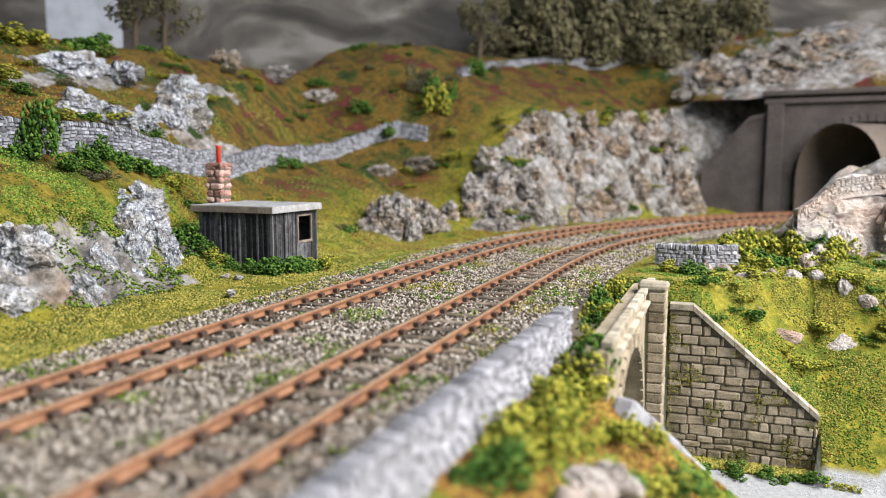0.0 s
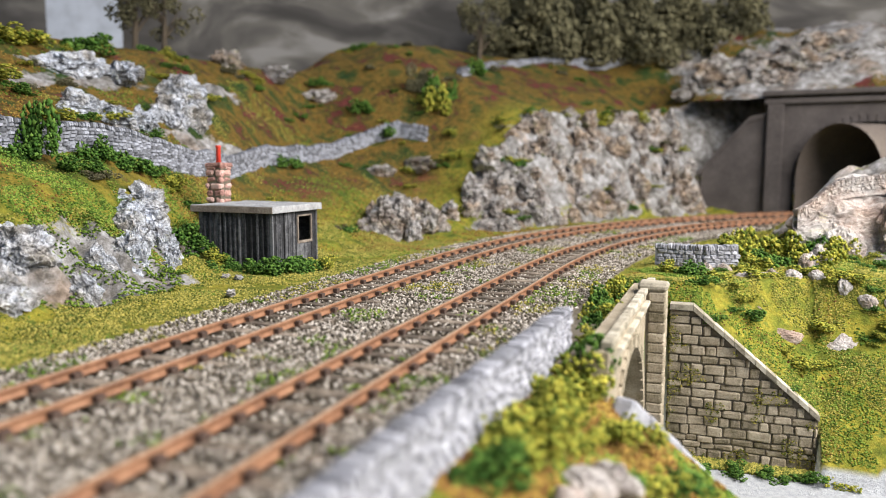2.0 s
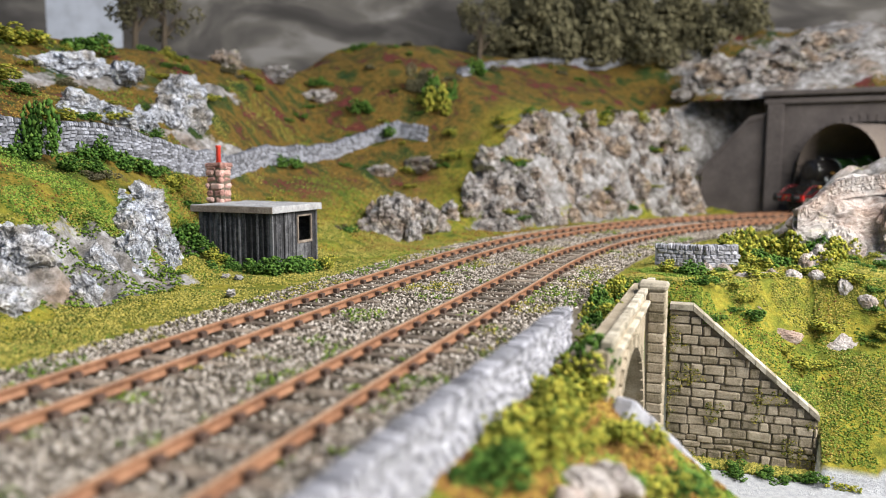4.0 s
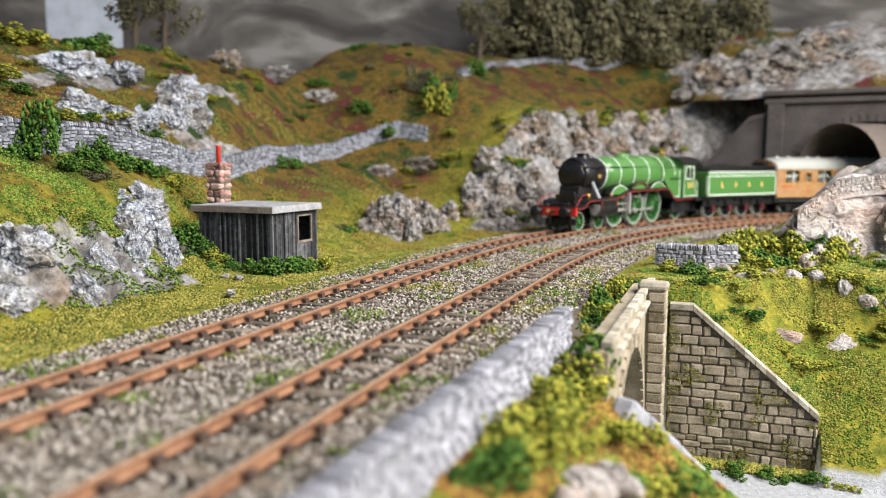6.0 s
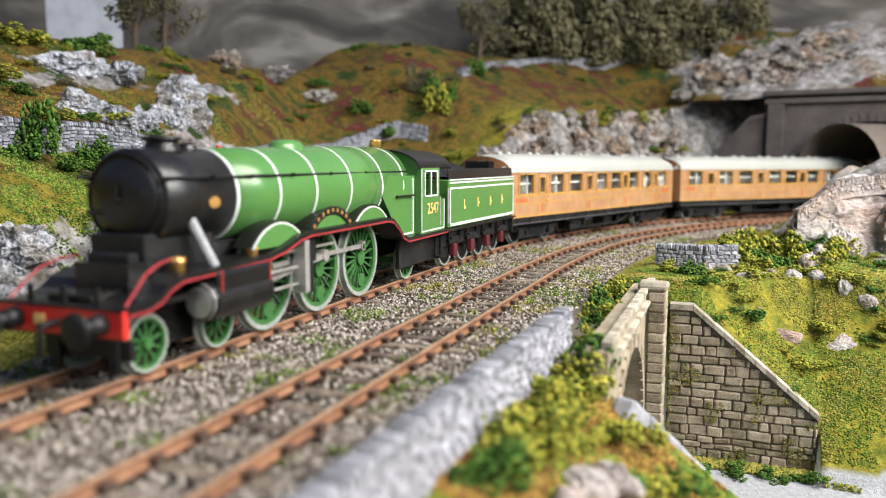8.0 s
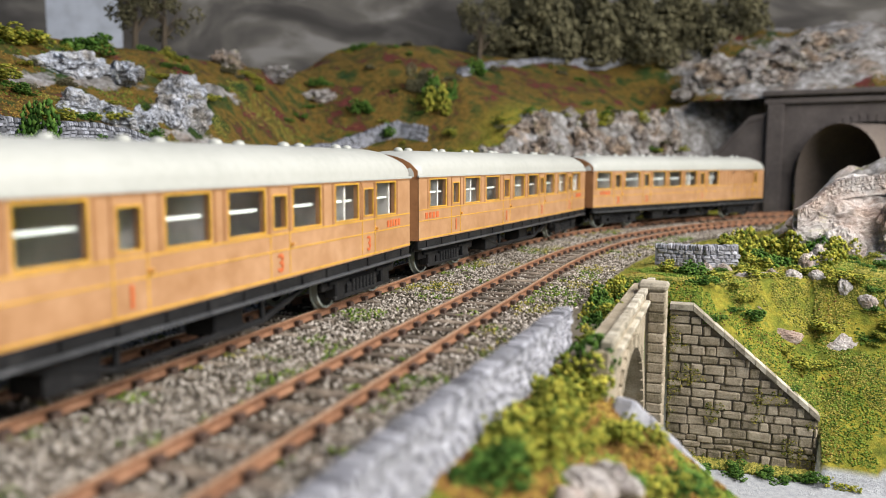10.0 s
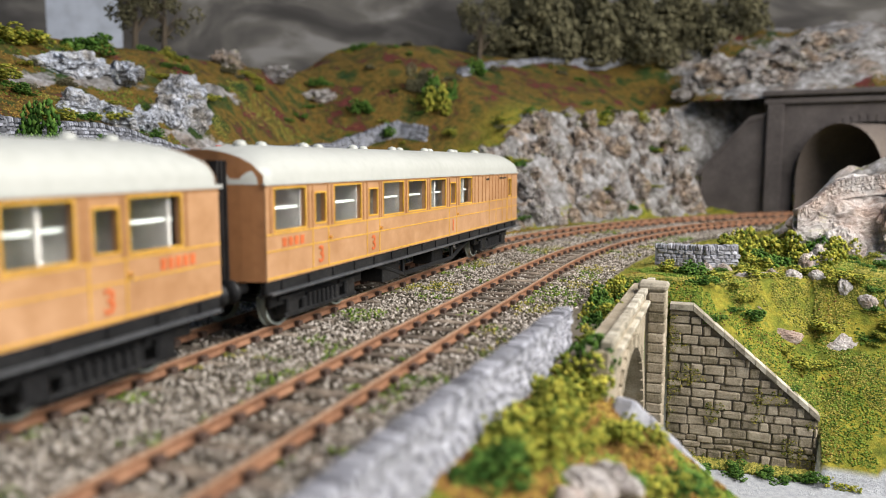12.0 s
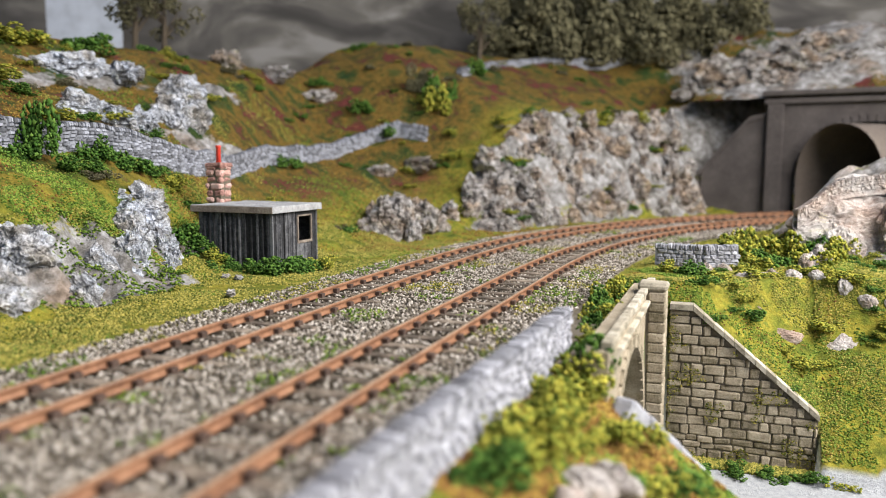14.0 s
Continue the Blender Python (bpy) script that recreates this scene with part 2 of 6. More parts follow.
    road = ramp(tex(2.0), (0.3, (0.26, 0.27, 0.29)), (0.7, (0.4, 0.41, 0.43)))
    col = mix(sharpen(attr("rock"), 0.95, 5), g2.outputs["Result"], rk.outputs["Result"])
    col = mix(sharpen(attr("bed"), 1.02, 6), col, bed)
    col = mix(attr("road"), col, road)
    link(nt, col, bs.inputs["Base Color"])
    b = nt.nodes.new("ShaderNodeBump")
    b.inputs["Strength"].default_value = 0.9
    b.inputs["Distance"].default_value = 0.0011
    link(nt, tex(2.0, 6, 0.75), b.inputs["Height"])
    link(nt, b.outputs["Normal"], bs.inputs["Normal"])
    return m


GROUNDM = ground_material()


def rock_material(name, crack, dark, mid, pale, stain, moss=0.5, size=7.0, fissure=0.5):
    """Weathered limestone: mottled at three scales, dark fissures, tan stains, lichen and moss on ledges. size in millimetres."""
    m = bpy.data.materials.new(name)
    m.use_nodes = True
    nt = m.node_tree
    bs = nt.nodes["Principled BSDF"]
    bs.inputs["Roughness"].default_value = 0.72
    bs.inputs["Specular IOR Level"].default_value = 0.3
    geo = nt.nodes.new("ShaderNodeNewGeometry")
    mp = nt.nodes.new("ShaderNodeMapping")
    mp.inputs["Scale"].default_value = (1000, 1000, 1250)
    link(nt, geo.outputs["Position"], mp.inputs["Vector"])

    def tex(s, detail, rough=0.65, warp=0.0):
        n = nt.nodes.new("ShaderNodeTexNoise")
        n.inputs["Scale"].default_value, n.inputs["Detail"].default_value = 1 / s, detail
        n.inputs["Roughness"].default_value, n.inputs["Distortion"].default_value = rough, warp
        link(nt, mp.outputs["Vector"], n.inputs["Vector"])
        return n.outputs["Fac"]

    def ramp(fac, *stops):
        r = nt.nodes.new("ShaderNodeValToRGB")
        el = r.color_ramp.elements
        while len(el) < len(stops):
            el.new(0.5)
        for q, (at_, c) in zip(el, stops):
            q.position, q.color = at_, (*c, 1)
        link(nt, fac, r.inputs["Fac"])
        return r.outputs["Color"]

    def mix(fac, a, b, mode="MIX"):
        x = nt.nodes.new("ShaderNodeMix")
        x.data_type, x.blend_type = "RGBA", mode
        x.inputs["Factor"].default_value = 1.0
        if fac is not None:
            link(nt, fac, x.inputs["Factor"])
        link(nt, a, x.inputs["A"])
        link(nt, b, x.inputs["B"])
        return x.outputs["Result"]

    def value(fac, lo, hi, a=0.0, b=1.0):
        r = nt.nodes.new("ShaderNodeMapRange")
        for key, v in zip(("From Min", "From Max", "To Min", "To Max"), (lo, hi, a, b)):
            r.inputs[key].default_value = v
        link(nt, fac, r.inputs["Value"])
        return r.outputs[0]

    body = ramp(tex(size, 9, 0.74, 0.7), (0.35, dark), (0.46, mid), (0.6, pale))
    tint = ramp(tex(size * 3.5, 4), (0.45, (1, 1, 1)), (0.62, stain))
    col = mix(None, body, tint, "MULTIPLY")
    vo = nt.nodes.new("ShaderNodeTexVoronoi")
    vo.feature = "DISTANCE_TO_EDGE"
    vo.inputs["Scale"].default_value = 1 / (size * 1.5)
    wob = nt.nodes.new("ShaderNodeVectorMath")
    wob.operation = "MULTIPLY_ADD"
    nz = nt.nodes.new("ShaderNodeTexNoise")
    nz.inputs["Scale"].default_value, nz.inputs["Detail"].default_value = 1 / (size * 0.7), 4
    link(nt, mp.outputs["Vector"], nz.inputs["Vector"])
    link(nt, nz.outputs["Color"], wob.inputs[0])
    wob.inputs[1].default_value = (size * 0.9, size * 0.9, size * 0.5)
    link(nt, mp.outputs["Vector"], wob.inputs[2])
    link(nt, wob.outputs[0], vo.inputs["Vector"])
    col = mix(value(vo.outputs["Distance"], 0.0, 0.06, fissure, 0.0), col, ramp(tex(3, 2), (0.4, crack), (0.6, crack)))
    sep = nt.nodes.new("ShaderNodeSeparateXYZ")
    link(nt, geo.outputs["True Normal"], sep.inputs[0])
    ledge = nt.nodes.new("ShaderNodeMath")
    ledge.operation = "MULTIPLY"
    link(nt, value(sep.outputs["Z"], 0.25, 0.8), ledge.inputs[0])
    link(nt, value(tex(size * 1.6, 6, 0.75), 0.56, 0.6, 0.0, moss), ledge.inputs[1])
    col = mix(ledge.outputs[0], col, ramp(tex(2.2, 5), (0.35, (0.06, 0.08, 0.015)), (0.6, (0.24, 0.22, 0.04))))
    link(nt, col, bs.inputs["Base Color"])
    hgt = nt.nodes.new("ShaderNodeMath")
    hgt.operation = "ADD"
    link(nt, tex(size * 0.35, 8, 0.75, 0.4), hgt.inputs[0])
    link(nt, value(vo.outputs["Distance"], 0.0, 0.12, 0.0, fissure), hgt.inputs[1])
    bp = nt.nodes.new("ShaderNodeBump")
    bp.inputs["Strength"].default_value, bp.inputs["Distance"].default_value = 0.9, 0.0018
    link(nt, hgt.outputs[0], bp.inputs["Height"])
    link(nt, bp.outputs["Normal"], bs.inputs["Normal"])
    return m


ROCK = rock_material("limestone", (0.035, 0.033, 0.032), (0.1, 0.1, 0.105), (0.29, 0.3, 0.33), (0.66, 0.7, 0.8), (0.86, 0.76, 0.62))
CLIFF = rock_material("cliff_limestone", (0.05, 0.04, 0.032), (0.085, 0.072, 0.064), (0.21, 0.185, 0.172), (0.52, 0.5, 0.49), (0.9, 0.72, 0.55), 0.8, 8.0)
PALE_ROCK = rock_material("pale_pinkish_rock", (0.2, 0.17, 0.155), (0.27, 0.23, 0.215), (0.41, 0.365, 0.345), (0.57, 0.535, 0.52), (0.95, 0.78, 0.68), 0.5, 11.0, 0.12)
RUST = material("rusty_rail", (0.25, 0.122, 0.068), 0.55, metal=0.1, dark=(0.1, 0.05, 0.032), light=(0.37, 0.21, 0.125), grain=1.5, patch=9, bump=0.15)
RAIL_TOP = material("worn_rail_head", (0.5, 0.36, 0.25), 0.3, metal=0.55, dark=(0.3, 0.16, 0.09), light=(0.72, 0.58, 0.42), grain=2, patch=12, bump=0.05)
SLEEPER = material("creosoted_sleeper", (0.14, 0.11, 0.085), 0.85, dark=(0.06, 0.048, 0.036), light=(0.28, 0.23, 0.18), grain=0.8, patch=4, obj_random=0.3)
CHAIR = material("rusty_chair", (0.07, 0.045, 0.035), 0.7, bump=0.2)
STONE = material("dressed_stone", (0.3, 0.25, 0.18), 0.85, dark=(0.13, 0.11, 0.065), light=(0.5, 0.43, 0.33), grain=0.7, patch=6, bump=1.0, bump_size=0.7, obj_random=0.18)
MORTAR = material("mortar", (0.13, 0.11, 0.082), 0.95, bump=0.5)
# about a third of the dressed stone's tone, for the inside of the arch
DARKST = material("dark_stone", (0.1, 0.09, 0.075), 0.8, dark=(0.04, 0.037, 0.03), light=(0.2, 0.18, 0.15), grain=0.8, patch=6, bump=0.6, obj_random=0.3)
COPING = material("pale_coping", (0.36, 0.32, 0.25), 0.85, dark=(0.18, 0.16, 0.12), light=(0.52, 0.48, 0.4), grain=0.8, patch=6, bump=0.5, obj_random=0.3)
SLATE = material("drystone_slate", (0.17, 0.175, 0.2), 0.8, dark=(0.05, 0.05, 0.055), light=(0.32, 0.33, 0.38), grain=0.9, patch=5, bump=0.6, bump_size=0.8, obj_random=0.4)
WHITEST = material("whitened_drystone", (0.27, 0.27, 0.3), 0.8, dark=(0.14, 0.14, 0.15), light=(0.44, 0.44, 0.49), grain=1.2, patch=7, bump=0.6, bump_size=0.9, obj_random=0.25)
SOOT = material("sooty_stone", (0.068, 0.058, 0.056), 0.9, dark=(0.042, 0.036, 0.035), light=(0.11, 0.096, 0.09), grain=2, patch=24, bump=0.5)
WOOD = material("tarred_planks", (0.045, 0.045, 0.05), 0.75, dark=(0.012, 0.012, 0.013), light=(0.17, 0.17, 0.18), grain=0.9, patch=4, bump=0.5, obj_random=0.35)
FELT = material("roof_felt", (0.33, 0.33, 0.34), 0.85, dark=(0.16, 0.16, 0.16), light=(0.52, 0.52, 0.53), grain=1.0, patch=8, bump=0.5)
FASCIA = material("weathered_fascia", (0.2, 0.16, 0.13), 0.8, dark=(0.08, 0.07, 0.06), light=(0.36, 0.32, 0.28), grain=0.9, patch=6, bump=0.4)
PINKST = material("pinkish_stone", (0.45, 0.25, 0.21), 0.85, dark=(0.2, 0.1, 0.085), light=(0.64, 0.47, 0.42), grain=0.7, patch=2.5, bump=0.9, obj_random=0.25)
REDPIPE = material("red_pot", (0.62, 0.06, 0.04), 0.45, bump=0.1)
PEBBLE = material("ballast_stones", (0.24, 0.205, 0.165), 0.85, dark=(0.085, 0.07, 0.052), light=(0.5, 0.45, 0.4), grain=0.8, patch=3, bump=0.2, island=0.75)
FLOCK_Y = material("yellow_green_flock", (0.2, 0.19, 0.04), 0.95, dark=(0.07, 0.09, 0.018), light=(0.38, 0.32, 0.08), grain=1, patch=7, bump=0.3, island=0.5, spec=0.1)
FLOCK_G = material("green_flock", (0.1, 0.17, 0.025), 0.95, dark=(0.04, 0.075, 0.012), light=(0.22, 0.28, 0.05), grain=1, patch=7, bump=0.3, island=0.5, spec=0.1)
FLOCK_O = material("russet_flock", (0.2, 0.12, 0.03), 0.95, dark=(0.1, 0.035, 0.018), light=(0.32, 0.21, 0.05), grain=1, patch=12, bump=0.3, island=0.5, spec=0.1)
LEAF_D = material("dark_foliage", (0.05, 0.12, 0.018), 0.9, dark=(0.02, 0.05, 0.008), light=(0.12, 0.21, 0.04), grain=1, patch=5, bump=0.3, island=0.6, spec=0.15)
LEAF_Y = material("lime_foliage", (0.21, 0.22, 0.03), 0.9, dark=(0.08, 0.11, 0.015), light=(0.42, 0.38, 0.06), grain=1, patch=5, bump=0.3, island=0.6, spec=0.15)
LEAF_O = material("olive_foliage", (0.125, 0.115, 0.065), 0.9, dark=(0.065, 0.06, 0.035), light=(0.2, 0.185, 0.11), grain=1.5, patch=9, bump=0.3, island=0.6, spec=0.1)
TWIG = material("twig_bark", (0.09, 0.07, 0.05), 0.9, bump=0.4)


def backdrop_material():
    """Paint of a backscene: mottled grey-brown fells with a wandering skyline under a pale mauve sky."""
    m = bpy.data.materials.new("painted_backscene")
    m.use_nodes = True
    nt = m.node_tree
    bs = nt.nodes["Principled BSDF"]
    bs.inputs["Roughness"].default_value = 0.9
    tc = nt.nodes.new("ShaderNodeTexCoord")

    def tex(scale, detail, warp=0.0):
        mp = nt.nodes.new("ShaderNodeMapping")
        mp.inputs["Scale"].default_value = tuple(1000 / q for q in scale)
        link(nt, tc.outputs["Object"], mp.inputs["Vector"])
        n = nt.nodes.new("ShaderNodeTexNoise")
        n.inputs["Scale"].default_value, n.inputs["Detail"].default_value, n.inputs["Distortion"].default_value = 1.0, detail, warp
        link(nt, mp.outputs["Vector"], n.inputs["Vector"])
        return n.outputs["Fac"]

    def ramp(fac, *stops):
        r = nt.nodes.new("ShaderNodeValToRGB")
        el = r.color_ramp.elements
        while len(el) < len(stops):
            el.new(0.5)
        for q, (at_, c) in zip(el, stops):
            q.position, q.color = at_, (*c, 1)
        link(nt, fac, r.inputs["Fac"])
        return r.outputs["Color"]

    fells = ramp(tex((150, 150, 60), 8, 1.2), (0.36, (0.055, 0.05, 0.046)), (0.47, (0.095, 0.087, 0.08)), (0.56, (0.15, 0.138, 0.122)), (0.66, (0.27, 0.255, 0.24)))
    air = ramp(tex((300, 300, 120), 4), (0.35, (0.36, 0.34, 0.35)), (0.65, (0.62, 0.6, 0.6)))
    sep = nt.nodes.new("ShaderNodeSeparateXYZ")
    link(nt, tc.outputs["Object"], sep.inputs[0])
    line_ = nt.nodes.new("ShaderNodeMath")
    line_.operation = "MULTIPLY_ADD"
    line_.inputs[1].default_value, line_.inputs[2].default_value = 0.34, 0.135
    link(nt, tex((330, 330, 1e6), 5), line_.inputs[0])
    above = nt.nodes.new("ShaderNodeMath")
    above.operation = "SUBTRACT"
    link(nt, sep.outputs["Z"], above.inputs[0])
    link(nt, line_.outputs[0], above.inputs[1])
    edge = nt.nodes.new("ShaderNodeMapRange")
    edge.inputs["From Min"].default_value, edge.inputs["From Max"].default_value = -0.006, 0.012
    link(nt, above.outputs[0], edge.inputs["Value"])
    x = nt.nodes.new("ShaderNodeMix")
    x.data_type = "RGBA"
    link(nt, edge.outputs[0], x.inputs["Factor"])
    link(nt, fells, x.inputs["A"])
    link(nt, air, x.inputs["B"])
    link(nt, x.outputs["Result"], bs.inputs["Base Color"])
    return m


BACKM = backdrop_material()
PAINTW = material("pale_blue_wall", (0.6, 0.63, 0.7), 0.8, grain=20, patch=200, bump=0.02)

# ---- ground sheet ----
s_lines = np.concatenate([np.arange(-1500, -330, 30.0), np.arange(-330, -140, 4.0), np.arange(-140, 330, 2.0), np.arange(330, 900, 3.0), np.arange(900, 2600, 40.0)])
d_lines = np.concatenate([np.arange(-420, -200, 5.0), np.arange(-200, -104, 2.0), [-104.2, -103.0, -100, -97, -94, -91, -88, -85, -82],
                          np.arange(-80, 30, 4.0), np.arange(30, 160, 1.8), np.arange(160, 330, 2.6), np.arange(330, 640, 6.0)])


def grid_faces(n, m):
    i, j = np.meshgrid(np.arange(n - 1), np.arange(m - 1), indexing="ij")
    a = (i * m + j).ravel()
    return np.stack([a, a + m, a + m + 1, a + 1], 1)


def mesh_np(name, verts, faces, mat, smooth=False):
    """A mesh from arrays: verts in millimetres, faces all of one size."""
    faces = np.asarray(faces)
    n, k = faces.shape
    me = bpy.data.meshes.new(name)
    me.vertices.add(len(verts))
    me.vertices.foreach_set("co", (np.asarray(verts, np.float32) * MM).ravel())
    me.loops.add(n * k)
    me.loops.foreach_set("vertex_index", faces.astype(np.int32).ravel())
    me.polygons.add(n)
    me.polygons.foreach_set("loop_start", np.arange(0, n * k, k, dtype=np.int32))
    me.update(calc_edges=True)
    if smooth:
        me.polygons.foreach_set("use_smooth", np.ones(n, bool))
    me.materials.append(mat)
    return me


SG, DG = np.meshgrid(s_lines, d_lines, indexing="ij")
GX, GY, _ = line(SG, DG)
GZ = height(SG, DG)
EG = -(DG + SPACING)
tunnel_cut = (SG > PORTAL_S) & (DG < 42) & (EG < 42)
GZ = np.where(tunnel_cut, -5.0, GZ)
RK = rockiness(SG, DG, GX, GY)
BED = ease(33, 29, DG) * ease(33, 28, EG)
RD = ((GZ < ROAD_Z + 6) & (EG > 40)).astype(float)
MOOR = np.clip(ease(108, 165, DG) + 0 * EG, 0, 1)
ground = new("ground", mesh_np("ground", np.stack([GX, GY, GZ], -1).reshape(-1, 3), grid_faces(len(s_lines), len(d_lines))[:, ::-1], GROUNDM, smooth=True))
tagged(ground, "moulded hillside with grass flock and bare limestone", "ground", kind="structure")
for nm, w in (("rock", RK), ("bed", BED), ("road", RD), ("moor", MOOR)):
    at_ = ground.data.attributes.new(nm, "FLOAT", "POINT")
    at_.data.foreach_set("value", w.astype(np.float32).ravel())


# ---- scatter of small pieces ----
rng = np.random.RandomState(11)
TRI8 = np.array([(0, 2, 4), (2, 1, 4), (1, 3, 4), (3, 0, 4), (2, 0, 5), (1, 2, 5), (3, 1, 5), (0, 3, 5)])


def scatter(name, pts, size, mat, label, category, flat=0.7, spread=0.5):
    """Small random eight-sided crumbs at points: stones, flock and leaves."""
    n = len(pts)
    v = crumbs(pts, size, flat, spread)
    f = (TRI8[None] + 6 * np.arange(n)[:, None, None]).reshape(-1, 3)
    ob = new(name, mesh_np(name, v, f, mat))
    return tagged(ob, label, category, kind="stuff")


def crumbs(pts, size, flat, spread):
    n = len(pts)
    base = np.array([(1, 0, 0), (-1, 0, 0), (0, 1, 0), (0, -1, 0), (0, 0, 1), (0, 0, -1)], float)
    r = base[None] * (size * (1 - spread / 2 + spread * rng.rand(n, 1, 1)))
    r = r * (0.65 + 0.7 * rng.rand(n, 6, 1))
    r[:, :, 2] *= flat
    a = rng.rand(n) * 6.283
    t = rng.randn(n) * 0.5
    ca, sa, ct, st = np.cos(a)[:, None], np.sin(a)[:, None], np.cos(t)[:, None], np.sin(t)[:, None]
    x, y, z = r[:, :, 0], r[:, :, 1], r[:, :, 2]
    y, z = y * ct - z * st, y * st + z * ct
    x, y = x * ca - y * sa, x * sa + y * ca
    return (np.stack([x, y, z], -1) + np.asarray(pts)[:, None, :]).reshape(-1, 3)


def on_ground(s, d, lift=0.2):
    x, y, _ = line(s, d)
    return np.stack([x, y, height(s, d) + lift], -1)



# ballast
n = 78000
s = -175 + 640 * rng.rand(n) ** 1.35
d = -SPACING - 31 + (SPACING + 62) * rng.rand(n)
lane = np.minimum(abs(d), abs(d + SPACING))
keep = (lane > 9.6) | (rng.rand(n) < 0.8)
keep &= abs(lane - GAUGE / 2) > 1.3
p = on_ground(s[keep], d[keep], 0.0)
p[:, 2] = -3.6 + 1.0 * rng.rand(len(p)) - 0.25 * (lane[keep] < 9)
scatter("ballast", p, 0.55, PEBBLE, "loose grey-brown ballast chippings between the rails", "ballast")
# weeds in the ballast
n = 34000
s = -170 + 520 * rng.rand(n)
d = -SPACING - 30 + (SPACING + 60) * rng.rand(n)
x, y, _ = line(s, d)
lane = np.minimum(abs(d), abs(d + SPACING))
keep = (fbm(x / 13, y / 13, 8.8) > 0.14) & (lane > 9.5) | (fbm(x / 9, y / 9, 3.3) > 0.42)
p = on_ground(s[keep], d[keep])
p[:, 2] = -3.2 + 0.9 * rng.rand(len(p))
half_ = fbm(p[:, 0] / 30, p[:, 1] / 30, 1.9) > 0
scatter("trackside_weed", p[half_], 0.5, FLOCK_Y, "sparse yellow-green weeds in the ballast", "weeds")
scatter("trackside_weed", p[~half_], 0.5, FLOCK_G, "sparse fresh green weeds in the ballast", "weeds")


def flock(n, s0, s1, d0, d1, mat, name, label, size, test):
    s = s0 + (s1 - s0) * rng.rand(n)
    d = d0 + (d1 - d0) * rng.rand(n)
    x, y, _ = line(s, d)
    keep = test(s, d, x, y) & (rockiness(s, d, x, y) < 0.45) & (height(s, d) > ROAD_Z + 7)
    return scatter(name, on_ground(s[keep], d[keep], 0.1), size, mat, label, "grass")


flock(60000, -110, 240, 29, 120, FLOCK_Y, "verge_grass", "short yellow-green grass flock on the verge", 0.5, lambda s, d, x, y: fbm(x / 16, y / 16, 1.1) > -0.22)
flock(16000, -110, 300, 30, 150, FLOCK_G, "green_grass", "patches of darker green grass flock", 0.5, lambda s, d, x, y: fbm(x / 22, y / 22, 6.1) > 0.05)
flock(52000, -40, 300, 96, 260, FLOCK_Y, "hill_grass", "coarse olive grass on the hillside", 0.55, lambda s, d, x, y: (fbm(x / 40, y / 40, 2.1) > -0.05) & ((d < 150) | (fbm(x / 26, y / 26, 3.9) > 0.15)))
flock(30000, -60, 130, 96, 176, FLOCK_G, "slope_grass", "green tussocks on the slope below the wall", 0.6, lambda s, d, x, y: fbm(x / 17, y / 17, 3.1) > 0.0)
flock(14000, -60, 160, 96, 190, FLOCK_O, "slope_bracken", "russet tufts on the slope below the wall", 0.55, lambda s, d, x, y: fbm(x / 13, y / 13, 5.1) > 0.1)
flock(26000, 0, 420, 110, 380, FLOCK_O, "russet_bracken", "russet bracken and dead grass on the hill", 0.65, lambda s, d, x, y: fbm(x / 45, y / 45, 4.4) > 0.1)
flock(14000, 60, 330, 100, 380, FLOCK_G, "hill_green", "green tufts over the hillside", 0.75, lambda s, d, x, y: fbm(x / 40, y / 40, 9.4) > 0.12)
flock(12000, 100, 420, 30, 130, FLOCK_O, "dry_verge", "ochre dry grass beside the rocks", 0.6, lambda s, d, x, y: fbm(x / 30, y / 30, 7.4) > 0.05)
# slope beyond the near track
flock(16000, -110, -24, -150, -82, FLOCK_O, "bank_heath", "rust and green scrub on the near bank", 0.7, lambda s, d, x, y: fbm(x / 12, y / 12, 2.4) > -0.1)
flock(9000, -110, -24, -150, -82, FLOCK_G, "bank_grass", "green grass on the near bank", 0.7, lambda s, d, x, y: fbm(x / 14, y / 14, 5.4) > 0.02)
flock(90000, 84, 300, -260, -84, FLOCK_Y, "far_bank_grass", "sunlit yellow-green grass on the bank beyond the bridge", 0.48, lambda s, d, x, y: fbm(x / 18, y / 18, 2.4) > -0.12)
flock(9000, 84, 300, -260, -84, FLOCK_O, "far_bank_rust", "rust-coloured scrub on the bank beyond the bridge", 0.5, lambda s, d, x, y: fbm(x / 16, y / 16, 11.4) > 0.12)
flock(70000, 84, 300, -260, -84, FLOCK_G, "far_bank_green", "green grass on the bank beyond the bridge", 0.48, lambda s, d, x, y: fbm(x / 20, y / 20, 7.4) > 0.05)


n = 26000
s = -110 + 260 * rng.rand(n)
d = 66 + 110 * rng.rand(n)
x, y, _ = line(s, d)
keep = (rockiness(s, d, x, y) >= 0.3) & (fbm(x / 11, y / 11, 13.3) > 0.0)
scatter("rock_moss", on_ground(s[keep], d[keep], 1.2), 0.6, FLOCK_G, "green and yellow moss growing among the rocks", "moss")


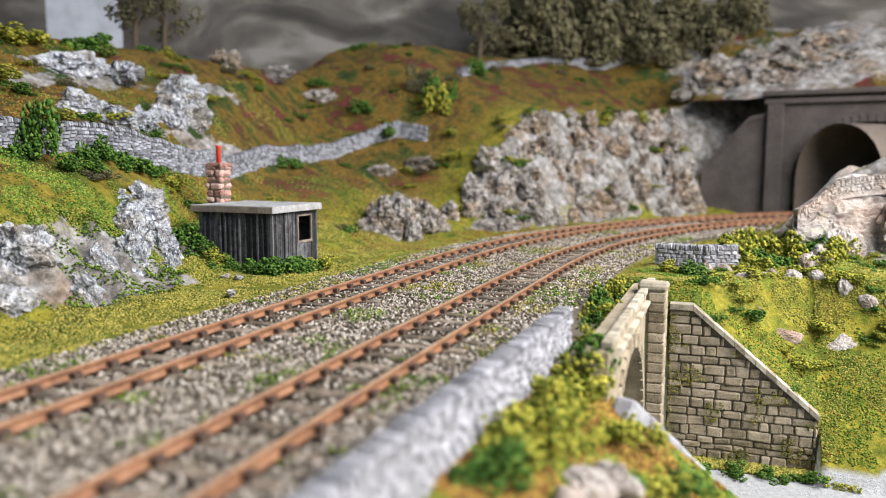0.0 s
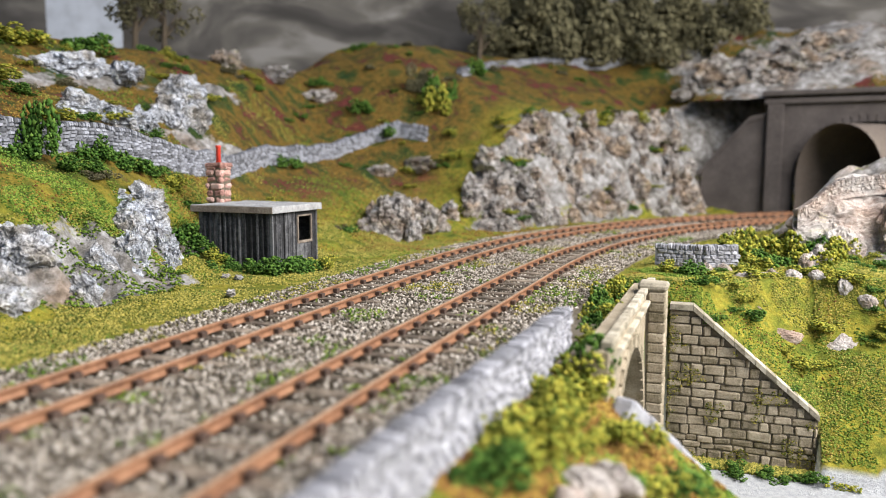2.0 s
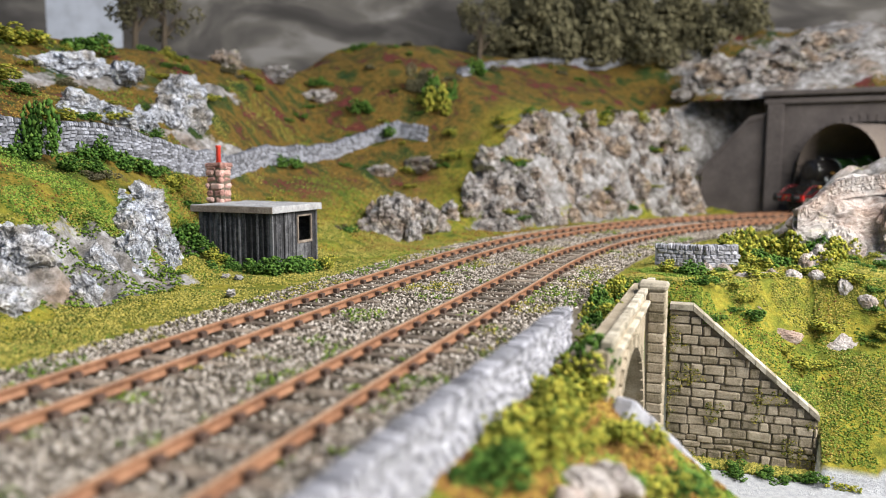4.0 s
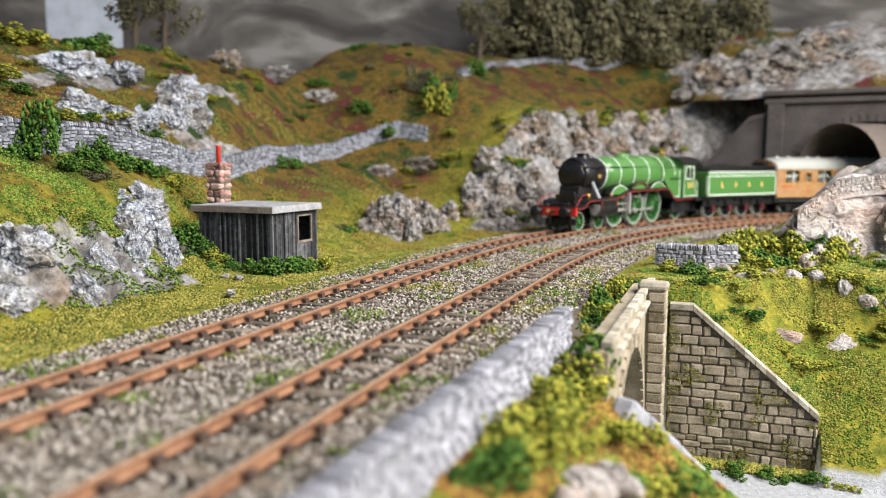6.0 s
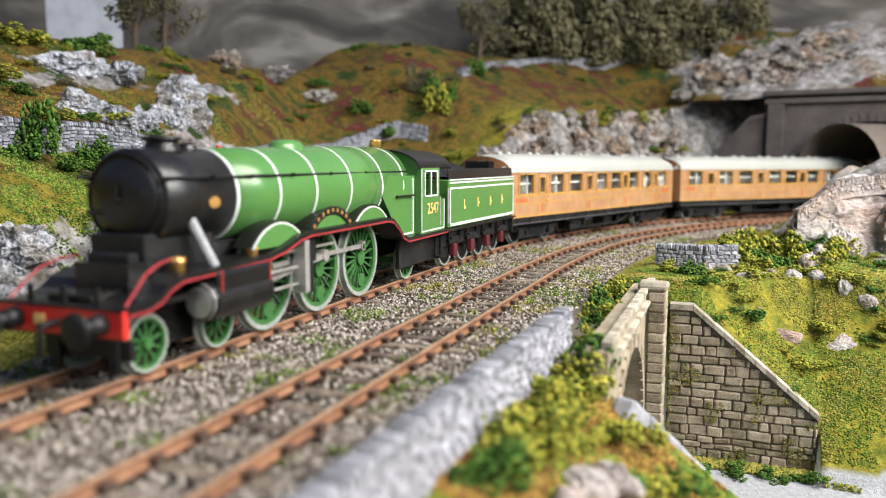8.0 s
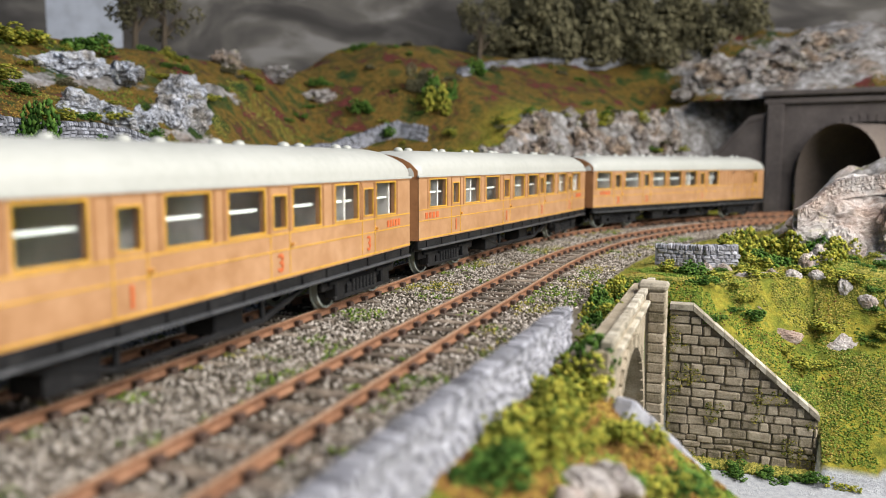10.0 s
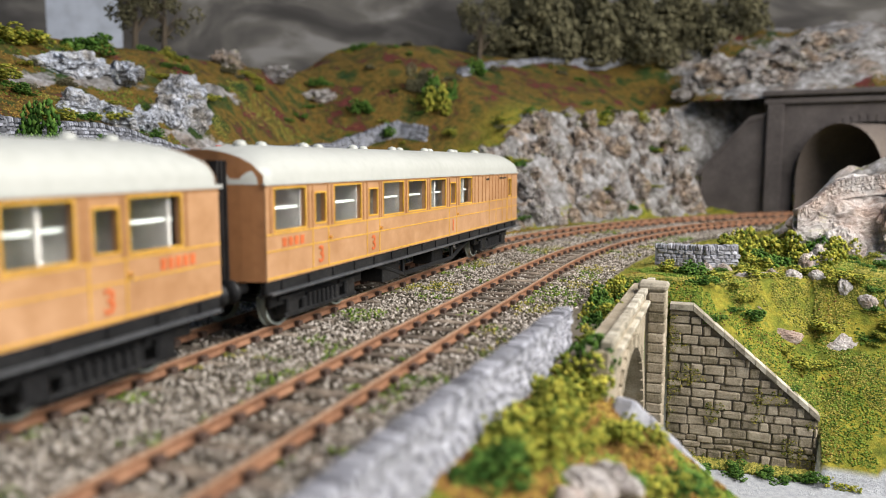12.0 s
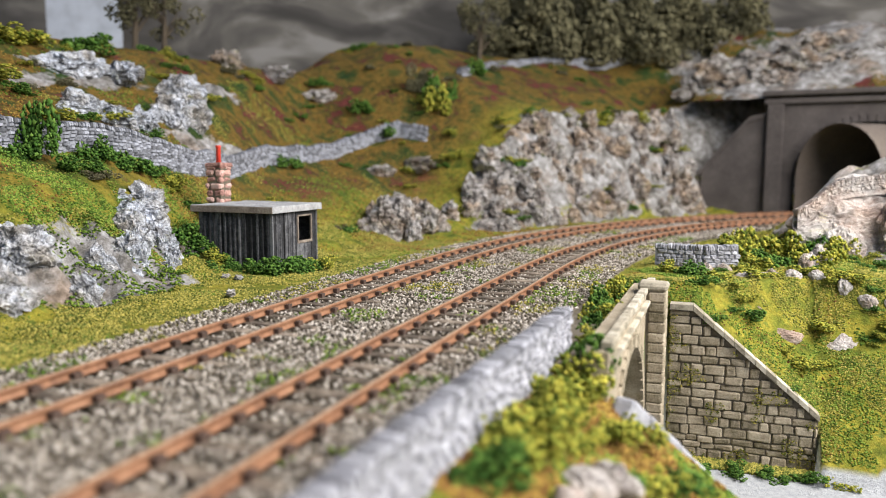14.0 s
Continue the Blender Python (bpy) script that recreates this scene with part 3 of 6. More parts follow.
# ---- rails, chairs, sleepers ----
def rail(off):
    ss = np.concatenate([np.arange(-1500, -200, 20.0), np.arange(-200, 900, 6.0), np.arange(900, 2500, 20.0)])
    prof = [(-0.45, 0), (0.45, 0), (0.45, -0.8), (0.18, -1.0), (0.18, -2.1), (0.9, -2.5), (-0.9, -2.5), (-0.18, -2.1), (-0.18, -1.0), (-0.45, -0.8)]
    n = len(prof)
    vs = []
    for o, z in prof:
        x, y, _ = line(ss, off + o)
        vs.append(np.stack([x, y, np.full_like(x, z)], -1))
    vs = np.stack(vs, 1).reshape(-1, 3)
    fs = [(i * n + j, i * n + (j + 1) % n, (i + 1) * n + (j + 1) % n, (i + 1) * n + j) for i in range(len(ss) - 1) for j in range(n)]
    ob = new("rail", mesh_np("rail", vs, fs, RUST))
    ob.data.materials.append(RAIL_TOP)
    ob.data.polygons.foreach_set("material_index", [1 if k % n == 0 else 0 for k in range(len(fs))])
    return ob


SLEEPER_PITCH = 11.2
bm = bmesh.new()
box(bm, -1.7, 1.7, -15.5, 15.5, -4.6, -2.55, bevel=0.25)
sleeper_mesh = finish("sleeper", bm, SLEEPER)
for off in (0.0, -SPACING):
    tr = thing("railway_track", "rusty railway track on weathered timber sleepers in ballast", "track", kind="structure")
    for o in (GAUGE / 2, -GAUGE / 2):
        rail(off + o).parent = tr
    chairs = bmesh.new()
    for i in range(82):
        sp = -190 + i * SLEEPER_PITCH
        x, y, th = line(sp, off)
        ob = new("sleeper", sleeper_mesh)
        ob.parent = tr
        ob.matrix_basis = pose(x * MM, y * MM, random.uniform(-0.15, 0.1) * MM, 0, 0, math.degrees(th) + random.uniform(-1.5, 1.5))
        for o in (GAUGE / 2, -GAUGE / 2):
            for side in (-1, 1):
                cx, cy, _ = line(sp, off + o + side * 1.3)
                vs = box(chairs, -1.15, 1.15, -0.75, 0.75, -2.6, -1.05)
                bmesh.ops.rotate(chairs, verts=vs, cent=(0, 0, 0), matrix=Matrix.Rotation(float(th), 3, "Z"))
                bmesh.ops.translate(chairs, verts=vs, vec=(cx, cy, 0))
    tagged(part("rail_chair", chairs, CHAIR, tr), kind="stuff")


_near = (_ss > -420) & (_ss < 1000)


def nearest(x, y):
    """s and d of a place."""
    i = int(np.argmin((_cx[_near] - x) ** 2 + (_cy[_near] - y) ** 2))
    t, sx, sy = _th[_near][i], _cx[_near][i], _cy[_near][i]
    return _ss[_near][i] + (x - sx) * math.cos(t) + (y - sy) * math.sin(t), -(x - sx) * math.sin(t) + (y - sy) * math.cos(t)



# ---- rocks ----
def rock_mesh(seed, blocky=1.0, rough=1.0):
    bm = bmesh.new()
    bmesh.ops.create_icosphere(bm, subdivisions=5, radius=10)
    o = Vector((seed * 7.1, seed * 3.3, seed * 1.7))
    for v in bm.verts:
        c = v.co.copy()
        q = c / 7 + o
        ridge = noise.noise(q) * 0.45 + 0.22 * noise.noise(q * 2.3) + 0.2 * abs(noise.noise(q * 4.3)) - 0.14 * abs(noise.noise(q * 7.9)) + 0.08 * noise.noise(q * 13) + 0.05 * noise.noise(q * 27)
        cell = noise.cell_vector(q * Vector((1.6, 1.6, 2.6)) + Vector((noise.noise(q * 2), 0, 0)) * 0.5)
        v.co = c * (1 + ridge * rough) + (Vector(cell) - Vector((0.5, 0.5, 0.5))) * 1.9 * blocky
    return bm


rock_meshes = {mat: [finish("rock", rock_mesh(i + 1), mat) for i in range(5)] for mat in (ROCK, CLIFF)}
rock_meshes[PALE_ROCK] = [finish("rock", rock_mesh(i + 6, 0.25, 0.55), PALE_ROCK) for i in range(5)]


def rock(x, y, z, sx, sy, sz, k, turn=0, label="jagged pale grey limestone outcrop on the hillside", mat=ROCK):
    ob = new("rock_outcrop", rock_meshes[mat][k % 5])
    ob.matrix_basis = Matrix.Translation((x * MM, y * MM, z * MM)) @ Matrix.Rotation(radians(turn), 4, "Z") @ Matrix.Diagonal((sx / 10, sy / 10, sz / 10, 1))
    return tagged(ob, label, "rock", group="limestone outcrops")


# foot of the hill beside the line
for i, (x, y, z, sx, sy, sz) in enumerate([(-143, 236, 6, 13, 12, 13), (-127, 268, 1, 6, 6, 8), (-146, 262, 16, 11, 11, 12), (-128, 312, 8, 8, 9, 13), (-134, 330, 16, 9, 9, 12),
                                            (-140, 362, 28, 12, 10, 10), (-118, 332, 1, 7, 6, 9), (-140, 342, 22, 10, 8, 10), (-126, 340, 10, 8, 7, 9), (-150, 352, 30, 9, 7, 6), (-134, 296, 5, 8, 8, 10), (-122, 300, 0, 5, 5, 6), (-117, 322, 1, 4, 4, 6), (-152, 236, 10, 10, 9, 14), (-130, 345, 18, 7, 7, 9)]):
    rock(x, y, z - 2, sx * 0.85, sy * 0.85, sz * 0.85, i, i * 53)
# outcrops on the hill and meadow
for i, (x, y, z, sx, sy, sz) in enumerate([(-176, 522, 92, 15, 12, 13), (-168, 480, 76, 12, 10, 12), (-182, 430, 74, 14, 10, 8), (-196, 420, 80, 12, 8, 8), (-172, 448, 74, 11, 8, 9), (-160, 500, 80, 10, 8, 12), (-225, 480, 106, 20, 10, 8), (-205, 500, 110, 16, 10, 8), (-250, 452, 100, 18, 10, 7),
                                            (-180, 650, 138, 16, 10, 8), (-150, 690, 142, 20, 10, 8), (-112, 720, 146, 14, 8, 6), (-34, 524, 8, 16, 12, 17), (-16, 538, 5, 12, 10, 13), (-46, 520, 4, 8, 8, 12), (-22, 652, 50, 22, 8, 7), (-50, 640, 46, 10, 8, 5)]):
    sq, dq = nearest(x, y)
    rock(x, y, min(z, float(height(sq, dq)) + 0.15 * sz), sx, sy, sz, i + 2, i * 67 + 20, mat=CLIFF if y > 590 or x > -60 else ROCK)
# cliff beside the curve: tall broken blocks in four rough tiers
for i in range(96):
    sp = 306 + (i // 4) * 11.4 + random.uniform(-5, 5)
    tier = i % 4
    dd = (61, 75, 90, 104)[tier] + random.uniform(-5, 5)
    x, y, _ = line(sp, dd)
    z = float(height(sp, dd, False)) - 3 + random.uniform(-3, 4)
    w = random.uniform(4.5, 11)
    rock(x, y, z, w, w * random.uniform(0.6, 1.0), w * random.uniform(0.9, 1.6), i, i * 41, "craggy grey-brown limestone block in the cliff above the curve", CLIFF)
# outcrop at the end of the meadow
for i, (x, y, z, w, h) in enumerate([(-40, 508, 4, 9, 15), (-28, 516, 10, 9, 13), (-14, 528, 6, 10, 12), (-50, 506, 0, 7, 8), (-4, 540, 2, 8, 9), (-34, 500, -3, 6, 8), (-20, 508, -2, 6, 9)]):
    rock(x, y, z, w, w * 0.8, h, i + 1, i * 73, "jagged lichen-stained outcrop beside the line", CLIFF)
# rocks over the portal
for i in range(46):
    x = 262 + 7.2 * i + random.uniform(-8, 8)
    z = 112 + 62 * random.random() ** 0.8 * min(1, (i + 4) / 14)
    w = random.uniform(7, 17)
    rock(x, 850 - 0.28 * (x - 262) + (z - 112) * 0.6 + random.uniform(-8, 8), z, w * 1.3, w, w * random.uniform(0.6, 1.0), i, i * 77, "broken limestone above the tunnel mouth", CLIFF)
# mound, near bank
for i, (x, y, z, sx, sy, sz) in enumerate([(232, 424, 12, 34, 22, 24), (272, 412, 16, 36, 22, 27), (206, 396, -2, 16, 12, 15), (240, 384, -4, 30, 15, 19), (222, 352, -20, 17, 9, 14), (262, 366, -12, 26, 14, 20), (214, 399, 8, 26, 9, 17), (248, 397, 14, 30, 9, 22)]):
    rock(x, y, z, sx, sy, sz, i + 1, i * 29, "large smooth pale pinkish rock face on the bank", PALE_ROCK)
for i, (x, y, z, sx, sy, sz) in enumerate([(184, 372, 0, 5, 5, 6), (176, 366, -2, 5, 4, 5), (190, 318, -24, 5, 9, 12), (166, 310, -34, 3, 8, 9), (176, 304, -44, 4, 8, 14), (183, 298, -58, 4, 7, 16), (198, 312, -34, 6, 9, 14), (206, 330, -18, 6, 9, 12),
                                            (126, 322, -16, 2.6, 9, 4), (140, 312, -26, 2.4, 8, 4), (27, 138, -15, 6, 5, 4), (34, 146, -17, 5, 4, 4), (22, 128, -13, 3, 3, 3)]):
    rock(x, y, z, sx, sy, sz, i + 1, i * 29, "pale weathered rock on the bank" if i < 10 else "small pinkish rock on the near bank", PALE_ROCK)
# small stones on the verge
for x, y in ((-92, 322), (-86, 320), (-79, 282), (-105, 330)):
    rock(x, y, -2.4, 2.2, 1.6, 1.2, int(x) % 5, x, "small loose grey stone lying in grass")


# ---- dry-stone walls ----
def stone_wall(name, path, tall, thick, mat, label, stone=3.4, cope=1.5, courses=3, foot=None):
    """A dry-stone wall along x, y points: courses of rough stones under a cope of slabs set on edge."""
    w = thing(name, label, "stone wall", kind="structure")
    path = np.array(path, float)
    seg = np.hypot(*np.diff(path, axis=0).T)
    run = np.concatenate([[0], np.cumsum(seg)])
    total = run[-1]

    def at(u):
        i = min(max(int(np.searchsorted(run, u) - 1), 0), len(seg) - 1)
        q = path[i] + (path[i + 1] - path[i]) * (u - run[i]) / seg[i]
        g = path[i + 1] - path[i]
        return q[0], q[1], math.atan2(g[1], g[0])

    def base(u):
        x, y, _ = at(u)
        if foot is not None:
            return foot(u / total)
        s, d = nearest(x, y)
        return float(height(s, d)) - 1.5
    hc = (tall - 2 * cope) / courses
    shapes = []
    for k in range(5):
        bm = bmesh.new()
        box(bm, -0.5, 0.5, -0.5, 0.5, -0.5, 0.5, bevel=0.16, jitter=0.13)
        shapes.append(finish("wall_stone", bm, mat))
    core = bmesh.new()
    n = max(2, int(total / 6))
    prev = None
    for i in range(n + 1):
        u = total * i / n
        x, y, a = at(min(u, total - 1e-3))
        b = base(min(u, total - 1e-3))
        nx, ny = -math.sin(a), math.cos(a)
        h = thick * 0.4
        ring = [core.verts.new((x + nx * h, y + ny * h, b - 3)), core.verts.new((x - nx * h, y - ny * h, b - 3)), core.verts.new((x - nx * h, y - ny * h, b + tall - cope)), core.verts.new((x + nx * h, y + ny * h, b + tall - cope))]
        if prev:
            for j in range(4):
                core.faces.new((prev[j], prev[(j + 1) % 4], ring[(j + 1) % 4], ring[j]))
        prev = ring
    part("rubble_core", core, mat, w)

    def put(u, z, lx, ly, lz, tilt=0.0, nm="wall_stone"):
        x, y, a = at(u)
        ob = new(nm, random.choice(shapes))
        ob.parent = w
        ob.matrix_basis = Matrix.Translation((x * MM, y * MM, z * MM)) @ Matrix.Rotation(a, 4, "Z") @ Matrix.Rotation(tilt, 4, "Y") @ Matrix.Diagonal((lx, ly, lz, 1))
    for c in range(courses):
        u = stone * (0.5 if c % 2 else 0.25)
        while u < total - stone * 0.3:
            L = stone * random.uniform(0.7, 1.35)
            put(min(u + L / 2, total - 0.2), base(min(u + L / 2, total - 0.2)) + hc * (c + 0.5), L * 0.97, thick * random.uniform(0.95, 1.15), hc * random.uniform(0.9, 1.08))
            u += L
    u = 0.3
    while u < total:
        L = cope * random.uniform(0.7, 1.2)
        put(min(u, total - 0.1), base(min(u, total - 0.1)) + tall - cope * 0.9, L, thick * 1.1, cope * random.uniform(1.9, 2.8), random.uniform(-0.3, 0.1), "cope_stone")
        u += L * 1.02
    return w


stone_wall("field_wall", [(-204, 315), (-187, 331), (-172, 360), (-155, 388), (-141, 430), (-134, 470)], 14, 4.4, SLATE, "grey slate dry-stone wall stepping down the hill", 3.0, 1.1, 7)
stone_wall("meadow_wall", [(-134, 470), (-127, 530), (-114, 591), (-101, 629), (-82, 662), (-60, 680), (-40, 685), (-14, 676)], 13, 5, SLATE, "weathered dry-stone wall crossing the meadow", 4.2, 1.7, 4)
stone_wall("upland_wall", [(16, 764), (52, 842), (118, 925), (205, 950), (290, 960), (345, 940), (420, 935)], 9, 6, SLATE, "far dry-stone wall along the hilltop", 7, 2.4, 2, foot=lambda q: float(np.interp(q, [0, 0.17, 0.38, 0.56, 0.73, 0.85, 1], [127, 143, 158, 160, 168, 171, 182])))
# near wall beside the line, whitened on top
pts = [line(sq, -SPACING - eq)[:2] for sq, eq in ((-175, 31), (-142, 31.5), (-90, 33.5), (-50, 35.5), (-12, 36.8))]
stone_wall("lineside_wall", pts, 12.6, 4.2, WHITEST, "white-topped dry-stone wall beside the track", 3.2, 1.3, 6, foot=lambda q: -6.2)
stone_wall("hilltop_wall_stub", [(104, 372), (124, 362), (140, 364)], 10, 5, WHITEST, "short white dry-stone wall on the bank", 3, 1.2, 4, foot=lambda q: -3.0)
stone_wall("crest_wall", [(184, 400), (192, 403), (204, 405), (220, 406), (240, 406), (280, 402)], 7, 4, PALE_ROCK, "low pinkish dry-stone wall along the crest of the rocky bank", 2.6, 1.0, 3, foot=lambda q: 15 + 13 * float(ease(0, 0.3, q)) + 10 * q)
approach = thing("approach_wall", "pale wall of large squared blocks running down to the lane", "stone wall", kind="structure")
for k in range(6):
    q = (k + 0.5) / 6
    blk = part("block", boxes((-4.6, 4.6, -3.0, 3.0, -16, 0), bevel=0.7, jitter=0.35), WHITEST, approach)
    blk.matrix_basis = Matrix.Translation(Vector((45 + 33 * q, 183 + 31 * q, -11 - 34 * q)) * MM) @ Matrix.Rotation(math.atan2(31, 33), 4, "Z") @ Matrix.Rotation(0.64, 4, "Y")


# ---- bushes ----
def bush_mesh(seed, mat, leaves=520, leaf=1.0):
    """A clump of many small leaf crumbs round a dozen lumps, 10 mm in radius."""
    r = np.random.RandomState(seed)
    lumps = r.randn(15, 3) * (4.6, 4.6, 3.6)
    lumps[:, 2] = abs(lumps[:, 2]) * 1.0 + 1
    k = r.randint(0, 15, leaves)
    v = r.randn(leaves, 3)
    v /= np.linalg.norm(v, axis=1, keepdims=True)
    pts = lumps[k] + v * (2.9 + 0.7 * r.rand(leaves, 1))
    pts[:, 2] = np.maximum(pts[:, 2], -0.5)
    f = (TRI8[None] + 6 * np.arange(leaves)[:, None, None]).reshape(-1, 3)
    return mesh_np("bush", crumbs(pts, leaf, 0.8, 0.7), f, mat)


BUSH = {"dark": [bush_mesh(i, LEAF_D) for i in (1, 2, 3)], "lime": [bush_mesh(i, LEAF_Y) for i in (4, 5, 6)], "olive": [bush_mesh(i, LEAF_O, 2600, 0.5) for i in (7, 8)]}
BUSH_LABEL = {"dark": "dense dark green bush of foam foliage on the bank", "lime": "bright yellow-green bush of foam foliage", "olive": "dull olive shrub against the backscene"}


def bush(x, y, z, r, kind="dark", tall=1.0, wide=1.0):
    ms = BUSH[kind]
    ob = new("bush", ms[random.randrange(len(ms))])
    ob.matrix_basis = Matrix.Translation((x * MM, y * MM, z * MM)) @ Matrix.Rotation(random.uniform(0, 6.28), 4, "Z") @ Matrix.Diagonal((r * wide / 10, r * wide / 10, r * tall / 10, 1))
    return tagged(ob, BUSH_LABEL[kind], "bush", group=kind + " bushes")


for x, y, r, kind, tall in [(-180, 336, 9, "dark", 2.0), (-176, 330, 8, "dark", 1.2), (-163, 362, 8, "dark", 1.1), (-152, 374, 9, "dark", 0.9), (-147, 386, 7, "dark", 0.8), (-166, 340, 7, "dark", 0.8), (-158, 350, 6, "dark", 0.8),
                            (-121, 350, 9, "dark", 0.9), (-112, 352, 8, "dark", 0.7), (-104, 345, 7, "lime", 0.6), (-116, 362, 8, "lime", 1.4), (-140, 400, 8, "lime", 0.7), (-128, 430, 8, "lime", 0.6), (-130, 400, 8, "dark", 0.6),
                            (-119, 560, 9, "dark", 0.8), (-113, 578, 8, "dark", 0.8), (-74, 706, 14, "dark", 0.7), (-47, 684, 12, "dark", 0.8), (-10, 704, 14, "lime", 1.6), (-4, 718, 14, "dark", 1.4), (-20, 730, 14, "olive", 1.3), (8, 655, 10, "lime", 0.7),
                            (-238, 523, 16, "dark", 0.7), (-250, 470, 16, "lime", 0.6), (-262, 455, 14, "lime", 0.5), (32, 792, 14, "dark", 0.9), (-195, 380, 10, "lime", 0.5), (-187, 420, 12, "lime", 0.5), (-170, 440, 9, "dark", 0.6),
                            (-118, 735, 12, "dark", 0.6), (10, 600, 8, "lime", 0.5), (-230, 400, 12, "lime", 0.5), (60, 640, 9, "lime", 0.5), (150, 735, 10, "lime", 0.8), (190, 765, 12, "lime", 0.7), (-90, 470, 5, "dark", 0.6)]:
    sq, dq = nearest(x, y)
    bush(x, y, float(height(sq, dq)) - 0.5, r, kind, tall)
# low scrub dotted over the hill and moor
count = 0
while count < 120:
    sq, dq = random.uniform(-20, 560), random.uniform(100, 400)
    x, y, _ = line(sq, dq)
    if x < -330 or fbm(x / 60, y / 60, 12.2) < -0.02 or rockiness(sq, dq, x, y) > 0.4:
        continue
    bush(x, y, float(height(sq, dq)) - 0.8, random.uniform(3.5, 8.5), random.choice(("dark", "lime", "olive", "dark")), random.uniform(0.35, 0.7))
    count += 1
# moss and grass caught among the rocks at the foot of the hill
for i in range(34):
    sp = 335 + i * 7.4 + random.uniform(-4, 4)
    dd = random.choice((62, 84, 100, 112, 122)) + random.uniform(-5, 5)
    x, y, _ = line(sp, dd)
    bush(x, y, float(height(sp, dd, False)) + random.uniform(0, 8), random.uniform(3.5, 7), random.choice(("lime", "dark", "olive")), random.uniform(0.4, 0.8))
# round the hut
for x, y, r, kind in ((-106, 352, 7, "dark"), (-98, 345, 6, "dark"), (-100, 336, 5, "dark"), (-93, 338, 5, "dark"), (-86, 338, 5, "dark"), (-80, 338, 6, "dark"), (-74, 338, 6.5, "dark"), (-68, 342, 6, "dark"), (-62, 350, 6, "dark"), (-57, 355, 5.5, "lime"), (-108, 340, 6, "lime"), (-113, 350, 7, "dark")):
    bush(x, y, -3.4, r * 1.15, kind, 0.85)
# along the near wall and bridge
for sq, eq, r, kind, tall in [(-25, 46, 6, "dark", 1.2), (-34, 46, 6, "lime", 1.0), (-44, 45, 5, "lime", 0.8), (-52, 44, 5, "lime", 1.0), (-60, 44, 5.5, "lime", 1.1), (-70, 43, 5, "lime", 0.9), (-78, 43, 5.5, "lime", 1.0), (-86, 42, 5.5, "lime", 1.2), (-93, 41, 4.5, "lime", 0.9),
                              (-99, 41, 5, "dark", 1.0), (-66, 50, 4, "lime", 0.8), (-50, 54, 5, "lime", 0.8), (-40, 58, 5, "lime", 0.7), (-8, 43, 5, "lime", 1.0), (2, 42, 5, "lime", 0.9), (12, 42, 5, "dark", 0.9), (22, 41, 5.5, "dark", 1.0),
                              (34, 40, 6, "lime", 1.1), (44, 40, 6, "dark", 1.2), (54, 39, 6.5, "dark", 1.1), (64, 39, 6.5, "lime", 1.1), (74, 40, 6, "lime", 1.0), (84, 40, 6, "lime", 0.9), (95, 42, 6, "dark", 0.9), (104, 46, 5, "lime", 0.8), (-18, 48, 5, "dark", 1.1),
                              (-46, 70, 5, "dark", 0.6), (-55, 66, 5, "lime", 0.6), (-64, 60, 4, "dark", 0.6), (-72, 56, 4, "lime", 0.5)]:
    x, y, _ = line(sq, -SPACING - eq)
    z = float(height(sq, -SPACING - eq))
    bush(x, y, max(z, -7.5) if sq > -28 else z - 0.5, r * (1.0 if sq > -28 else 1.35), kind, tall * (1.15 if sq > -28 else 0.9))
# beyond the bridge
for x, y, r, kind, tall in [(150, 392, 10, "lime", 1.2), (164, 400, 11, "lime", 1.3), (178, 398, 11, "lime", 1.3), (190, 392, 9, "dark", 1.2), (160, 372, 9, "dark", 0.9), (148, 360, 8, "lime", 0.8), (182, 372, 9, "lime", 1.2), (200, 385, 8, "lime", 1.4), (112, 340, 7, "dark", 0.8), (104, 350, 6, "lime", 0.8),
                            (118, 330, 6, "lime", 0.6), (140, 335, 7, "lime", 0.6), (165, 345, 8, "lime", 0.6), (160, 318, 7, "lime", 0.6), (176, 330, 7, "lime", 0.6), (150, 305, 6, "lime", 0.6), (185, 310, 7, "lime", 0.6), (128, 312, 6, "dark", 0.6), (108, 316, 5, "dark", 0.7)]:
    sq, dq = nearest(x, y)
    bush(x, y, float(height(sq, dq)) - 0.5, r, kind, tall)
count = 0
while count < 70:
    x, y = random.uniform(105, 235), random.uniform(285, 400)
    sq, dq = nearest(x, y)
    z = float(height(sq, dq))
    if z < ROAD_Z + 8 or dq > -92 or fbm(x / 22, y / 22, 6.2) < -0.1:
        continue
    bush(x, y, z - 0.5, random.uniform(2.5, 5.5), random.choice(("lime", "lime", "dark")), random.uniform(0.4, 0.7))
    count += 1
for i in range(14):
    x, y = 120 + 7.5 * i + random.uniform(-3, 3), 345 - 3.2 * i + random.uniform(-14, 14)
    sq, dq = nearest(x, y)
    rock(x, y, float(height(sq, dq)) - 0.5, random.uniform(2, 4), random.uniform(3, 6), random.uniform(2, 4.5), i, i * 47, "pale rock breaking through the grass bank", PALE_ROCK)
for x in (100, 112, 124, 136, 146):
    bush(x, 284 - (x - 100) * 0.3, ROAD_Z, 5, "lime" if x % 4 else "dark", 0.7)
# shrubs in front of the backscene
for i in range(26):
    x = 96 + 10.4 * i + random.uniform(-8, 8)
    bush(x, 985 + random.uniform(-25, 30), 158 + random.uniform(0, 44), random.uniform(34, 52), "olive", random.uniform(1.0, 1.5))


